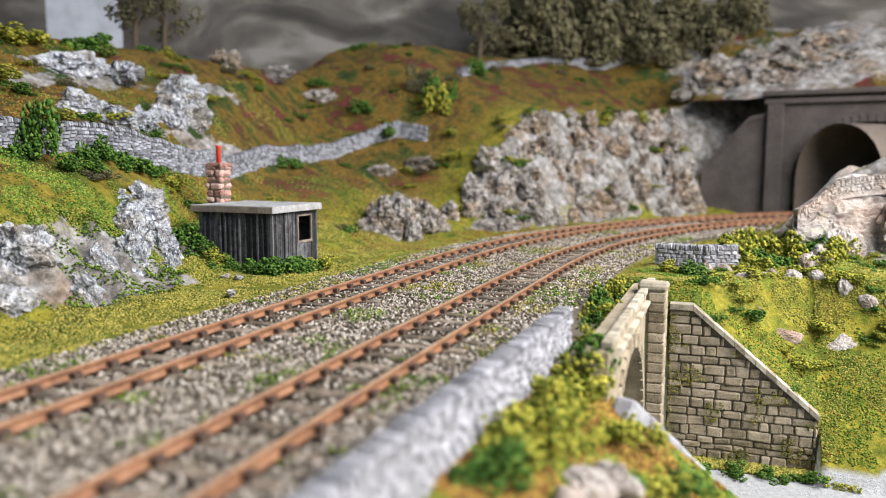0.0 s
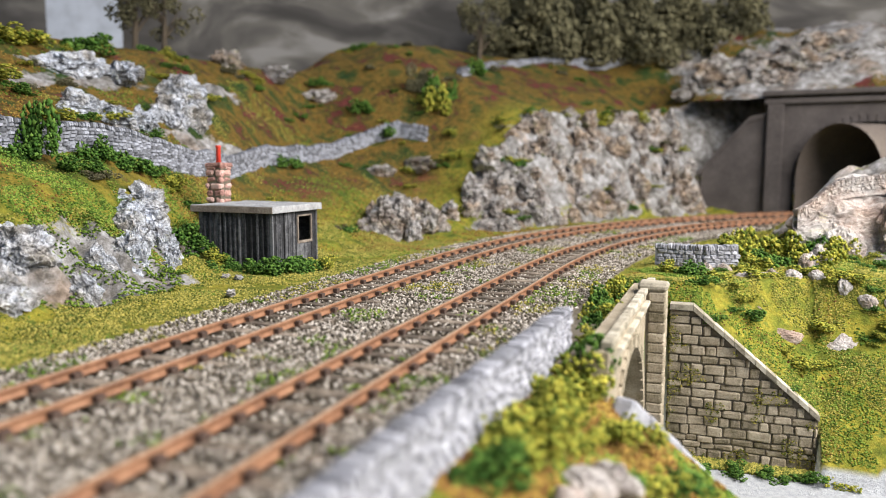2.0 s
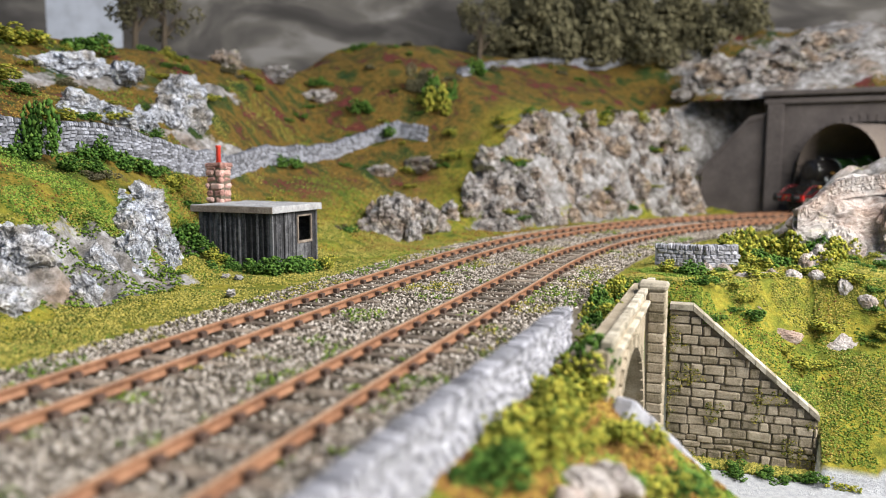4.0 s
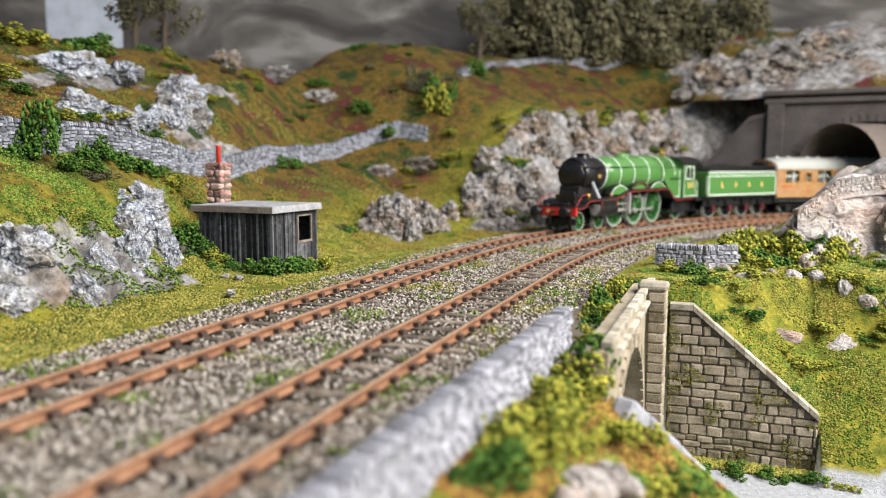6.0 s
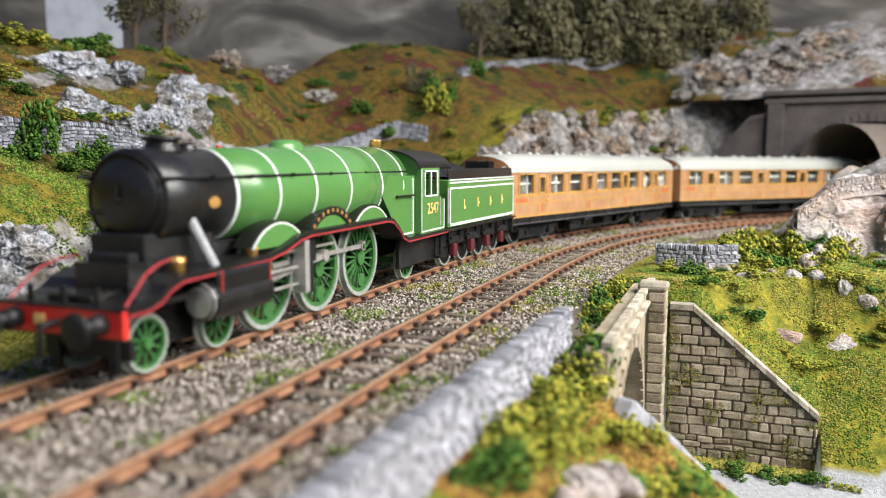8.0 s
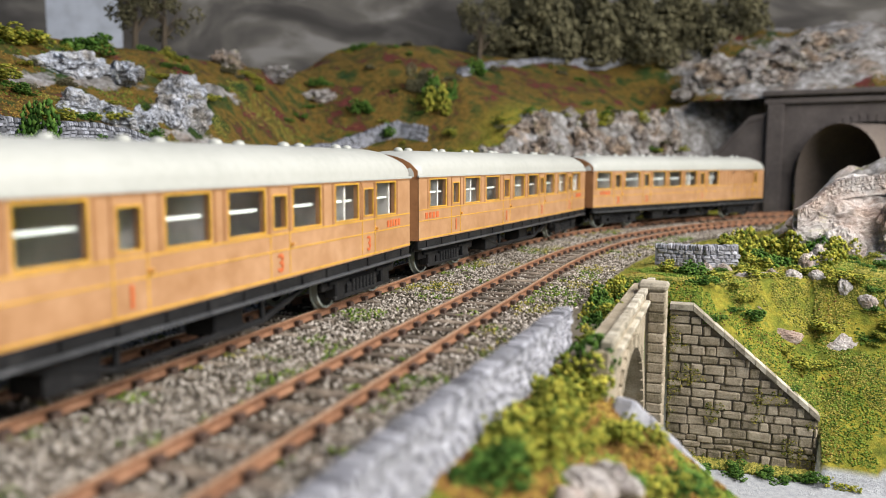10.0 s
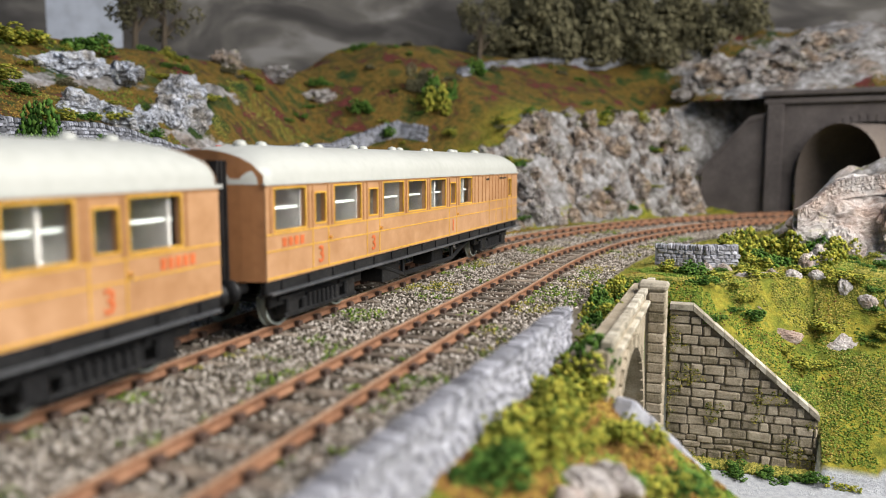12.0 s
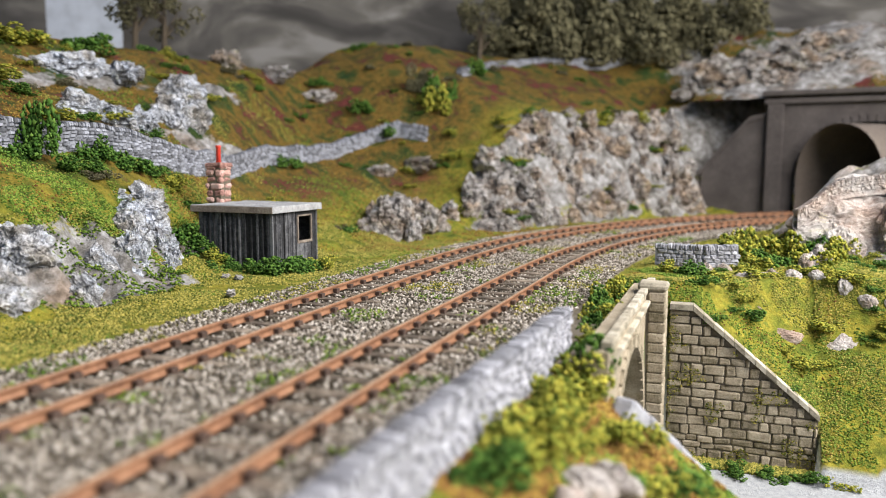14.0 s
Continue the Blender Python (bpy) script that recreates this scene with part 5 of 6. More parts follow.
AXLES = [(47.0, 13.3), (76.0, 13.3), (105.0, 13.3)]


def build_locomotive():
    L = thing("steam_locomotive", "apple green express steam locomotive with black smokebox and white boiler bands", "locomotive")
    # boiler on axis x, z
    zc = 37.6
    bm = bmesh.new()
    lathe(bm, [(12.2, 32), (12.5, 48), (13.3, 72), (14.0, 100), (14.1, 139)], (0, 0, zc), "X", 56)
    part("boiler", bm, GREEN, L, "glossy apple green boiler barrel", smooth=True)
    bm = bmesh.new()
    lathe(bm, [(0.1, 3.9), (5, 4.2), (8.6, 5.1), (9.6, 5.9), (9.8, 6.5), (11.2, 6.6), (11.9, 7.4), (11.9, 31.9)], (0, 0, zc), "X", 56)
    sb = part("smokebox", bm, BLACK, L, "black smokebox with a domed door")
    for f in sb.data.polygons:
        f.use_smooth = True
    bm = bmesh.new()
    lathe(bm, [(10.1, -1.4), (10.5, -1.9), (10.5, -1.0)], (0, 0, zc), "X", 40)
    for a in (-3.2, 3.2):
        box(bm, -3.2, -2.4, -0.8, 9.6, zc + a - 0.5, zc + a + 0.5)
    tube(bm, (-4.6, 0, zc), (-2, 0, zc), 0.8, n=10)
    box(bm, -4.4, -3.9, -0.3, 0.3, zc - 0.3, zc + 3.6)
    box(bm, -4.8, -4.3, -0.3, 2.6, zc - 0.3, zc + 0.3)
    bmesh.ops.translate(bm, verts=bm.verts, vec=(7.5, 0, 0))
    part("door_gear", bm, BLACK, sb)
    # saddle, steam pipes
    bm = boxes((3, 27, -8, 8, 20, 30), (0, 110, -6.2, 6.2, 9, 26), bevel=0.5)
    part("main_frame", bm, FRAMEB, L)
    for sy in (-1, 1):
        bm = bmesh.new()
        tube(bm, (16, sy * 9.5, 33.5), (19, sy * 14.2, 21.4), 1.3, n=10)
        part("steam_pipe", bm, GREYP, L, "pale grey steam pipe")
    for sy in (-1, 1):
        bm = bmesh.new()
        lathe(bm, [(0.1, -0.25), (1.9, -0.2), (1.9, 0.25), (0.1, 0.3)], (0, 0, 0), "Y", 20)
        bmesh.ops.scale(bm, vec=(1.15, 1, 0.75), verts=bm.verts)
        bmesh.ops.translate(bm, verts=bm.verts, vec=(23, sy * 11.75, 36.5))
        part("maker_plate", bm, BRASS, L, "small oval brass plate")
    # bands
    for x in (32.3, 51.5, 70.5, 92, 115.5, 134):
        r = float(np.interp(x, [32, 48, 72, 100, 139], [12.2, 12.5, 13.3, 14.0, 14.1])) + 0.12
        bm = bmesh.new()
        lathe(bm, [(r - 0.3, x - 0.5), (r, x - 0.5), (r, x + 0.5), (r - 0.3, x + 0.5)], (0, 0, zc), "X", 56)
        part("boiler_band", bm, WHITEL, L, "thin white boiler band", smooth=False)
    # chimney, dome, safety valves, snifting valve
    bm = bmesh.new()
    lathe(bm, [(5.4, 48.3), (4.3, 49.6), (3.7, 50.6), (3.8, 51.2), (4.8, 51.4), (4.8, 52.1), (3.4, 52.4), (3.2, 50.0)], (19, 0, 0), "Z", 28)
    part("chimney", bm, BLACK, L, smooth=True)
    bm = bmesh.new()
    lathe(bm, [(3.0, 47.5), (2.6, 49.5), (2.4, 50.6), (1.2, 51.0), (0.1, 51.1)], (28, 0, 0), "Z", 18)
    part("snifting_valve", bm, BLACK, L, smooth=True)
    bm = bmesh.new()
    lathe(bm, [(6.6, 49.2), (5.6, 50.2), (5.2, 51.2), (4.6, 52.3), (3.2, 52.9), (0.1, 53.1)], (75, 0, 0), "Z", 28)
    bmesh.ops.scale(bm, vec=(1.3, 0.9, 1), verts=bm.verts, space=Matrix.Translation((-75, 0, 0)))
    part("dome", bm, GREEN, L, smooth=True)
    for x in (137.5, 141):
        bm = bmesh.new()
        lathe(bm, [(1.5, 51.0), (1.4, 54.0), (1.6, 54.3), (1.2, 54.8), (0.1, 54.9)], (x, 0, 0), "Z", 14)
        part("safety_valve", bm, BRASS, L, "brass safety valve", smooth=True)
    # firebox flank down to the frames and cab
    for sy in (-1, 1):
        bm = bmesh.new()
        prism(bm, [(115, 34), (119, 41), (145, 41), (145, 17.5), (131, 17.5)], sy * 9.8, sy * 14.1)
        part("firebox_side", bm, GREEN, L)
        part("firebox_line", strip([(142.4, 143.2, 19, 40), (131.5, 143, 18.6, 19.3)], sy * 14.25, 0.15), WHITEL, L)
        # handrail
        bm = bmesh.new()
        tube(bm, (4, sy * 11.6, 42.6), (140, sy * 13.2, 42.6), 0.35, n=8)
        for x in (6, 22, 38, 58, 80, 104, 128):
            tube(bm, (x, sy * 10.2, 42.4), (x, sy * 13.3, 42.7), 0.5, n=8)
        part("handrail", bm, BLACK, L)
        bm = bmesh.new()
        tube(bm, (126, sy * 15, 33.5), (142, sy * 15, 33.5), 0.4, n=8)
        for x in (127, 141):
            tube(bm, (x, sy * 13.5, 33.5), (x, sy * 15.2, 33.5), 0.4, n=8)
        part("grab_rail", bm, BLACK, L)
    # running plate: sweeps up from the beam, over the cylinders, over the drivers and down to the cab
    prof = [(-13, 16.8), (-7, 16.8), (-3, 18.0), (0, 20.0), (4, 21.4), (38, 22.2), (46, 23.4), (54, 25.8), (60, 26.6), (113, 26.9), (118, 26.2), (123, 23.0), (127, 19.6), (132, 18.0), (175, 18.0)]
    for sy in (-1, 1):
        bm = bmesh.new()
        prism(bm, [(x, z) for x, z in prof] + [(x, z - 1.0) for x, z in prof[::-1]], sy * 7.5, sy * 17.0)
        rp = part("running_plate", bm, BLACK, L)
        bm = bmesh.new()
        prism(bm, [(x, z - 0.1) for x, z in prof] + [(x, z - 1.9) for x, z in prof[::-1]], sy * 16.9, sy * 17.25)
        part("valance", bm, BLACK, rp)
        bm = bmesh.new()
        prism(bm, [(x, z - 1.2) for x, z in prof] + [(x, z - 1.75) for x, z in prof[::-1]], sy * 17.2, sy * 17.4)
        part("red_line", bm, LINERED, rp, "thin red lining")
        # splashers
        for k, (x, r) in enumerate(AXLES):
            base = 26.6 if k else 24.0
            rs = 18.6 if k else 17.2
            out = [(x + rs * math.cos(a), 13.3 + rs * math.sin(a)) for a in np.linspace(0.3, math.pi - 0.3, 41) if 13.3 + rs * math.sin(a) > base - 0.3]
            inn = [(x + (q - x) * 0.94, 13.3 + (z - 13.3) * 0.94) for q, z in out]
            bm = bmesh.new()
            prism(bm, out, sy * 9, sy * 14.6)
            sp = part("splasher", bm, BLACK, L)
            bm = bmesh.new()
            prism(bm, inn, sy * 14.55, sy * 14.85)
            part("splasher_face", bm, GREEN, sp)
            bm = bmesh.new()
            o2 = [(x + (q - x) * 0.965, 13.3 + (z - 13.3) * 0.965) for q, z in out]
            prism(bm, o2 + inn[::-1], sy * 14.55, sy * 14.95)
            part("white_line", bm, WHITEL, sp)
        # name plate over the middle driver
        x = 76
        arc = np.linspace(0.62, math.pi - 0.62, 15)
        bm = bmesh.new()
        prism(bm, [(x + 18.2 * math.cos(a), 14.6 + 18.2 * math.sin(a)) for a in arc] + [(x + 15.8 * math.cos(a), 14.6 + 15.8 * math.sin(a)) for a in arc[::-1]], sy * 14.9, sy * 15.4)
        np_ = part("name_plate", bm, BLACK, L, "curved brass-edged name plate")
        bm = bmesh.new()
        for a in np.linspace(0.85, math.pi - 0.85, 9):
            vs = box(bm, -0.6, 0.6, -0.1, 0.1, -0.55, 0.55)
            bmesh.ops.rotate(bm, verts=vs, cent=(0, 0, 0), matrix=Matrix.Rotation(math.pi / 2 - a, 3, "Y"))
            bmesh.ops.translate(bm, verts=vs, vec=(x + 17 * math.cos(a), sy * 15.45, 14.6 + 17 * math.sin(a)))
        part("raised_lettering", bm, BRASS, np_)
        # cylinder and valve chest
        bm = bmesh.new()
        tube(bm, (14, sy * 14.3, 13.6), (37, sy * 14.3, 13.6), 4.9, n=24)
        tube(bm, (12.6, sy * 14.3, 13.6), (14, sy * 14.3, 13.6), 4.3, 4.7, n=24)
        cy = part("cylinder", bm, BLACK, L, smooth=False)
        part("cylinder_cover", _disc(12.4, sy * 14.3, 13.6, 4.5), STEEL, cy)
        bm = boxes((15, 37, sy * 14.3 - 4.2, sy * 14.3 + 4.2, 13.6, 20.6), bevel=0.8)
        tube(bm, (9.5, sy * 14.2, 20.4), (15, sy * 14.2, 20.4), 1.4, n=12)
        part("valve_chest", bm, BLACK, cy)
        part("chest_lining", strip([(15.6, 16.2, 14, 21), (35.8, 36.4, 14, 21)], sy * 18.55, 0.12), LINERED, cy)
        part("slide_bar", boxes((37, 58, sy * 14 - 0.6, sy * 14 + 0.6, 16.0, 16.9), (37, 58, sy * 14 - 0.6, sy * 14 + 0.6, 11.2, 11.9), (56.5, 59, sy * 14 - 3, sy * 14 + 1, 9, 24), (40, 80, sy * 13.2 - 0.4, sy * 13.2 + 0.4, 20.6, 21.4), bevel=0.1), STEEL, L)
        part("motion_bracket", boxes((62, 67, sy * 12 - 2.5, sy * 12 + 2, 17, 25), (63, 65, sy * 14 - 0.7, sy * 14 + 0.7, 8, 25)), FRAMEB, L)
        # curved white-edged front steps of the plate and guard irons
        bm = bmesh.new()
        pts = [(-12, sy * 15.6, 17.0), (-9, sy * 15.4, 19.6), (-5, sy * 14.8, 22.6), (0, sy * 14, 24.2), (5, sy * 13, 24.6)]
        for a, b in zip(pts, pts[1:]):
            tube(bm, a, b, 0.32, n=8)
        part("red_edge", bm, LINERED, L)
        part("guard_iron", boxes((-8, -7, sy * 8 - 1.2, sy * 8 + 1.2, 1.2, 10)), FRAMEB, L)
        for x, y in ((9, 11.5), (36, 13.0)):
            bm = bmesh.new()
            lathe(bm, [(1.9, 21.4), (1.7, 23.2), (2.0, 23.4), (1.9, 24.4), (0.1, 24.8)], (x, sy * y, 0), "Z", 14)
            part("brass_cap", bm, BRASS, L, "small brass lubricator cap", smooth=True)
        # buffers
        bm = bmesh.new()
        lathe(bm, [(2.3, -14.2), (2.0, -17.2), (1.4, -17.4), (1.4, -20.4), (3.6, -20.6), (3.6, -21.2), (2.2, -21.7), (0.1, -21.8)][::-1], (0, sy * 11.4, 13.6), "X", 24)
        part("buffer", bm, FRAMEB, L, "dark grey steel buffer", smooth=True)
    # front end
    bb = part("buffer_beam", boxes((-14.2, -12.6, -17, 17, 10.6, 16.8), bevel=0.2), REDP, L, "bright red buffer beam")
    part("beam_edge", boxes((-14.35, -12.5, -17, 17, 16.4, 16.95), (-14.35, -12.5, -17, 17, 10.4, 10.8)), FRAMEB, bb)
    part("beam_mark", boxes((-14.5, -14.1, 3.5, 6.5, 12.6, 14.8), (-14.5, -14.1, -8, -3.4, 12.6, 14.8), bevel=0.1), GOLD, bb)
    bm = bmesh.new()
    tube(bm, (-14, 0, 13.4), (-19, 0, 13.2), 0.8, n=8)
    tube(bm, (-19, 0, 13.6), (-19, 0, 6.5), 0.6, n=8)
    part("coupling_hook", bm, FRAMEB, L)
    part("front_platform", boxes((-13, 10, -16, 16, 15.6, 16.7), (-11, 3, -6, 6, 16.7, 18.5), (-2, 6, -7.5, 7.5, 16, 24)), BLACK, L)
    for y in (-9, 9, 0):
        part("lamp_iron", boxes((-12.8, -12.3, y - 0.7, y + 0.7, 16.8, 20.6)), FRAMEB, L)
    part("bogie_frame", boxes((-7, 32, -6.4, -5.4, 3.4, 10), (-7, 32, 5.4, 6.4, 3.4, 10), (-7, -5.5, -12, 12, 4, 8.4), (8, 17, -6, 6, 4, 12), bevel=0.3), FRAMEB, L)
    # cab
    for sy in (-1, 1):
        y = sy * 16.4
        bm = bmesh.new()
        rows = [(124, 127.4, 18, 44), (132.4, 133.4, 33, 42.5), (138.6, 141, 18, 44), (127.4, 138.6, 18, 33), (127.4, 138.6, 42.5, 44), (141, 146, 18, 31)]
        for x0, x1, z0, z1 in rows:
            box(bm, x0, x1, y - 0.4, y + 0.4, z0, z1)
        cs = part("cab_side", bm, GREEN, L)
        part("window_frame", strip([(127, 127.6, 32.6, 42.9), (132.5, 133.3, 32.6, 42.9), (138.4, 139.2, 32.6, 42.9), (127, 139.2, 32.4, 33.1), (127, 139.2, 42.3, 43)], sy * 16.9, 0.2), WHITEL, cs, "white window frame")
        part("cab_lining", strip([(124.3, 124.8, 19, 43.5), (124.3, 145.6, 18.6, 19.2), (145.2, 145.8, 19, 31)], sy * 16.85, 0.1), WHITEL, cs)
        part("seat_shade", boxes((128, 131, sy * 12, sy * 12.4, 33, 42)), REDP, cs)
        if sy < 0:
            glyphs("2547", 6.2, GOLD, cs, (134.6, -16.95, 25.6), "cab_number", "gold painted running number")
        else:
            bmn = glyphs("2547", 6.2, GOLD, cs, (134.6, 16.95, 25.6), "cab_number", "gold painted running number")
            bmn.matrix_basis = pose(0.1346, 0.01695, 0.0256, 90, 0, 180)
        bm = bmesh.new()
        tube(bm, (141.6, sy * 16.9, 20), (141.6, sy * 16.9, 32), 0.35, n=8)
        part("cab_handrail", bm, STEEL, L)
        part("cab_step", boxes((142, 149, sy * 14, sy * 16.5, 6, 6.8), (142.5, 143.3, sy * 14 - 0.4, sy * 14 + 0.4, 6, 18), (147.7, 148.5, sy * 14 - 0.4, sy * 14 + 0.4, 6, 18)), FRAMEB, L)
        part("trailing_frame", boxes((114, 160, sy * 12 - 1, sy * 12 + 1, 5.5, 18), bevel=0.4), FRAMEB, L)
    bm = bmesh.new()
    arcp = [(16.9 * math.cos(a), 44 + 7.2 * math.sin(a)) for a in np.linspace(0, math.pi, 19)]
    a0 = [bm.verts.new((122.5, y, z)) for y, z in arcp]
    a1 = [bm.verts.new((152, y, z)) for y, z in arcp]
    b0 = [bm.verts.new((122.5, y * 0.97, z - 0.8)) for y, z in arcp]
    b1 = [bm.verts.new((152, y * 0.97, z - 0.8)) for y, z in arcp]
    for i in range(len(arcp) - 1):
        bm.faces.new((a0[i], a1[i], a1[i + 1], a0[i + 1]))
        bm.faces.new((b0[i + 1], b1[i + 1], b1[i], b0[i]))
        bm.faces.new((a1[i], b1[i], b1[i + 1], a1[i + 1]))
        bm.faces.new((a0[i + 1], b0[i + 1], b0[i], a0[i]))
    part("cab_roof", bm, BLACK, L, smooth=False)
    bm = bmesh.new()
    pts = [(-16.4, 18), (16.4, 18), (16.4, 44)] + [(16.0 * math.cos(a), 44 + 6.6 * math.sin(a)) for a in np.linspace(0.2, math.pi - 0.2, 13)] + [(-16.4, 44)]
    va = [bm.verts.new((124.2, y, z)) for y, z in pts]
    vb = [bm.verts.new((125, y, z)) for y, z in pts]
    bm.faces.new(va)
    bm.faces.new(vb[::-1])
    for i in range(len(pts)):
        bm.faces.new((va[i], vb[i], vb[(i + 1) % len(pts)], va[(i + 1) % len(pts)]))
    part("cab_front", bm, GREEN, L)
    part("cab_floor", boxes((124, 150, -15.5, 15.5, 15.5, 17.4)), FRAMEB, L)
    # wheels and rods
    W = {"bogie": [], "drive": [], "rods": []}
    for x in (0.0, 25.0):
        W["bogie"].append((wheelset("bogie_wheelset", 6.4, 10, L, (x, 0, 6.4), WHEELG), x, 6.4))
    for x, r in AXLES:
        W["drive"].append((wheelset("driving_wheelset", r, 20, L, (x, 0, r), WHEELG, pin=True), x, r))
    wheelset("trailing_wheelset", 7.3, 10, L, (146, 0, 7.3), WHEELG, half=9.0)
    for sy in (-1, 1):
        bm = boxes((-29, 29, sy * 11.2 - 0.5, sy * 11.2 + 0.5, -0.7, 0.7))
        for x in (-29, 0, 29):
            tube(bm, (x, sy * 11.2 - 0.8, 0), (x, sy * 11.2 + 0.8, 0), 1.7, n=14)
        W["rods"].append((part("coupling_rod", bm, STEEL, L), "coupling"))
        bm = boxes((0, 37, sy * 12.6 - 0.5, sy * 12.6 + 0.5, -0.75, 0.75))
        tube(bm, (0, sy * 12.6 - 0.8, 0), (0, sy * 12.6 + 0.8, 0), 1.5, n=12)
        tube(bm, (37, sy * 12.6 - 0.9, 0), (37, sy * 12.6 + 0.9, 0), 1.9, n=12)
        W["rods"].append((part("connecting_rod", bm, STEEL, L), "connecting"))
        W["rods"].append((part("crosshead", boxes((-3, 3, sy * 14 - 1.4, sy * 14 + 0.6, -2.4, 2.4), (-16, -3, sy * 14.2 - 0.5, sy * 14.2 + 0.5, -0.5, 0.5), bevel=0.2), STEEL, L), "crosshead"))
    # the cab stands behind the long firebox
    for ob in [o for o in L.children_recursive if o.type == "MESH"]:
        top = ob if ob.parent == L else ob.parent
        if not top.name.startswith(("cab_", "trailing_frame")):
            continue
        if ob.name.startswith("cab_number"):
            ob.location.x = (145 + (ob.location.x / MM - 124) * 1.2) * MM
            continue
        for v in ob.data.vertices:
            v.co.x = (145 + (v.co.x / MM - 124) * 1.2) * MM
    return L, W


def _disc(x, y, z, r):
    bm = bmesh.new()
    lathe(bm, [(0.1, -0.3), (r * 0.75, 0.0), (r, 0.5), (r, 0.9)], (x, y, z), "X", 26)
    return bm


def build_tender():
    T = thing("tender", "apple green eight-wheeled tender heaped with coal", "tender")
    body = part("tank", boxes((170, 263, -16.2, 16.2, 17.6, 38.6), bevel=0.5), GREEN, T)
    part("coal_rail", boxes((172, 262, -15.4, -14.6, 38.6, 43.2), (172, 262, 14.6, 15.4, 38.6, 43.2), (261, 262, -15, 15, 38.6, 43), bevel=0.3), BLACK, T, "black coal rails")
    for sy in (-1, 1):
        y = sy * 16.3
        part("lining", strip([(171, 262.4, 36.9, 37.6), (171, 262.4, 34.4, 35.2), (171, 172, 18.6, 35), (261.6, 262.6, 18.6, 35), (171, 262.4, 18.4, 19.6), (171, 262.4, 38.2, 38.8)], y, 0.15), WHITEL, body, "white and black lining")
        for k, x in enumerate((188, 206, 224, 242)):
            bm = strip([(x - 0.55, x + 0.75, 25.2, 29.6), (x + 0.75, x + 2.0, 25.2 + (0 if k == 0 else 1.3), 26.3 + (0 if k == 0 else 1.4))], sy * 16.45, 0.12)
            part("gold_bar", bm, GOLD, body, "gold painted bar of lettering")
        part("outside_frame", boxes((168, 264, sy * 13 - 0.8, sy * 13 + 0.8, 9.4, 17.4), bevel=0.3), FRAMEB, T)
        for x in (180, 202, 224, 246):
            ab = part("axlebox", boxes((x - 2, x + 2, sy * 14.4 - 1.4, sy * 14.4 + 1.4, 4.6, 10.2), bevel=0.4), MAROON, T)
            part("spring", boxes((x - 7, x + 7, sy * 14.6 - 0.8, sy * 14.6 + 0.8, 10.6, 12.2), (x - 4.5, x + 4.5, sy * 14.6 - 0.8, sy * 14.6 + 0.8, 12.2, 13.4), (x - 7, x - 6.2, sy * 14.6 - 0.5, sy * 14.6 + 0.5, 11, 16), (x + 6.2, x + 7, sy * 14.6 - 0.5, sy * 14.6 + 0.5, 11, 16)), FRAMEB, ab)
        part("footplate_edge", boxes((167, 265, sy * 16.6 - 0.5, sy * 16.6 + 0.5, 16.4, 17.5)), BLACK, T)
        bm = bmesh.new()
        tube(bm, (168.6, sy * 16.4, 20), (168.6, sy * 16.4, 35), 0.4, n=8)
        part("handrail", bm, STEEL, T)
        bm = bmesh.new()
        lathe(bm, [(1.4, 263), (1.4, 268), (3.5, 268.2), (3.5, 268.9), (0.1, 269.3)], (0, sy * 11.4, 13.6), "X", 20)
        part("buffer", bm, FRAMEB, T, smooth=True)
    for x in (180, 202, 224, 246):
        wheelset("tender_wheelset", 7.9, 0, T, (x, 0, 7.9), FRAMEB)
    bm = bmesh.new()
    bmesh.ops.create_grid(bm, x_segments=40, y_segments=16, size=1)
    for v in bm.verts:
        x, y = v.co.x * 34 + 213, v.co.y * 13.6
        v.co = (x, y, 39.2 + 6.2 * math.exp(-((x - 208) / 24) ** 2 - (y / 9) ** 2) + 1.3 * noise.noise((x / 3, y / 3, 0)))
    part("coal", bm, COAL, T, "heaped black coal")
    part("drag_beam", boxes((262, 264, -16, 16, 10, 17)), FRAMEB, T)
    part("front_plate", boxes((158, 171, -14, 14, 15, 17)), FRAMEB, T)
    return T


PLAIN = ([(-110, -95), (-75.4, -59.4), (-51.2, -35.2), (-14, 1), (8, 23.2), (37, 52), (61.3, 76.5), (90.3, 106)], [(-88, -82), (-27.8, -21.4), (27.2, 33.4), (81, 87.4)], "1133")
BRAKE = ([(-115.5, -100), (-83.4, -66), (-49.2, -32.6), (-28, -11.3), (-6, 10.4), (28, 43.2)], [(-94.6, -88.8), (-60.2, -54), (16.2, 22.2), (102.7, 107.2)], "331")


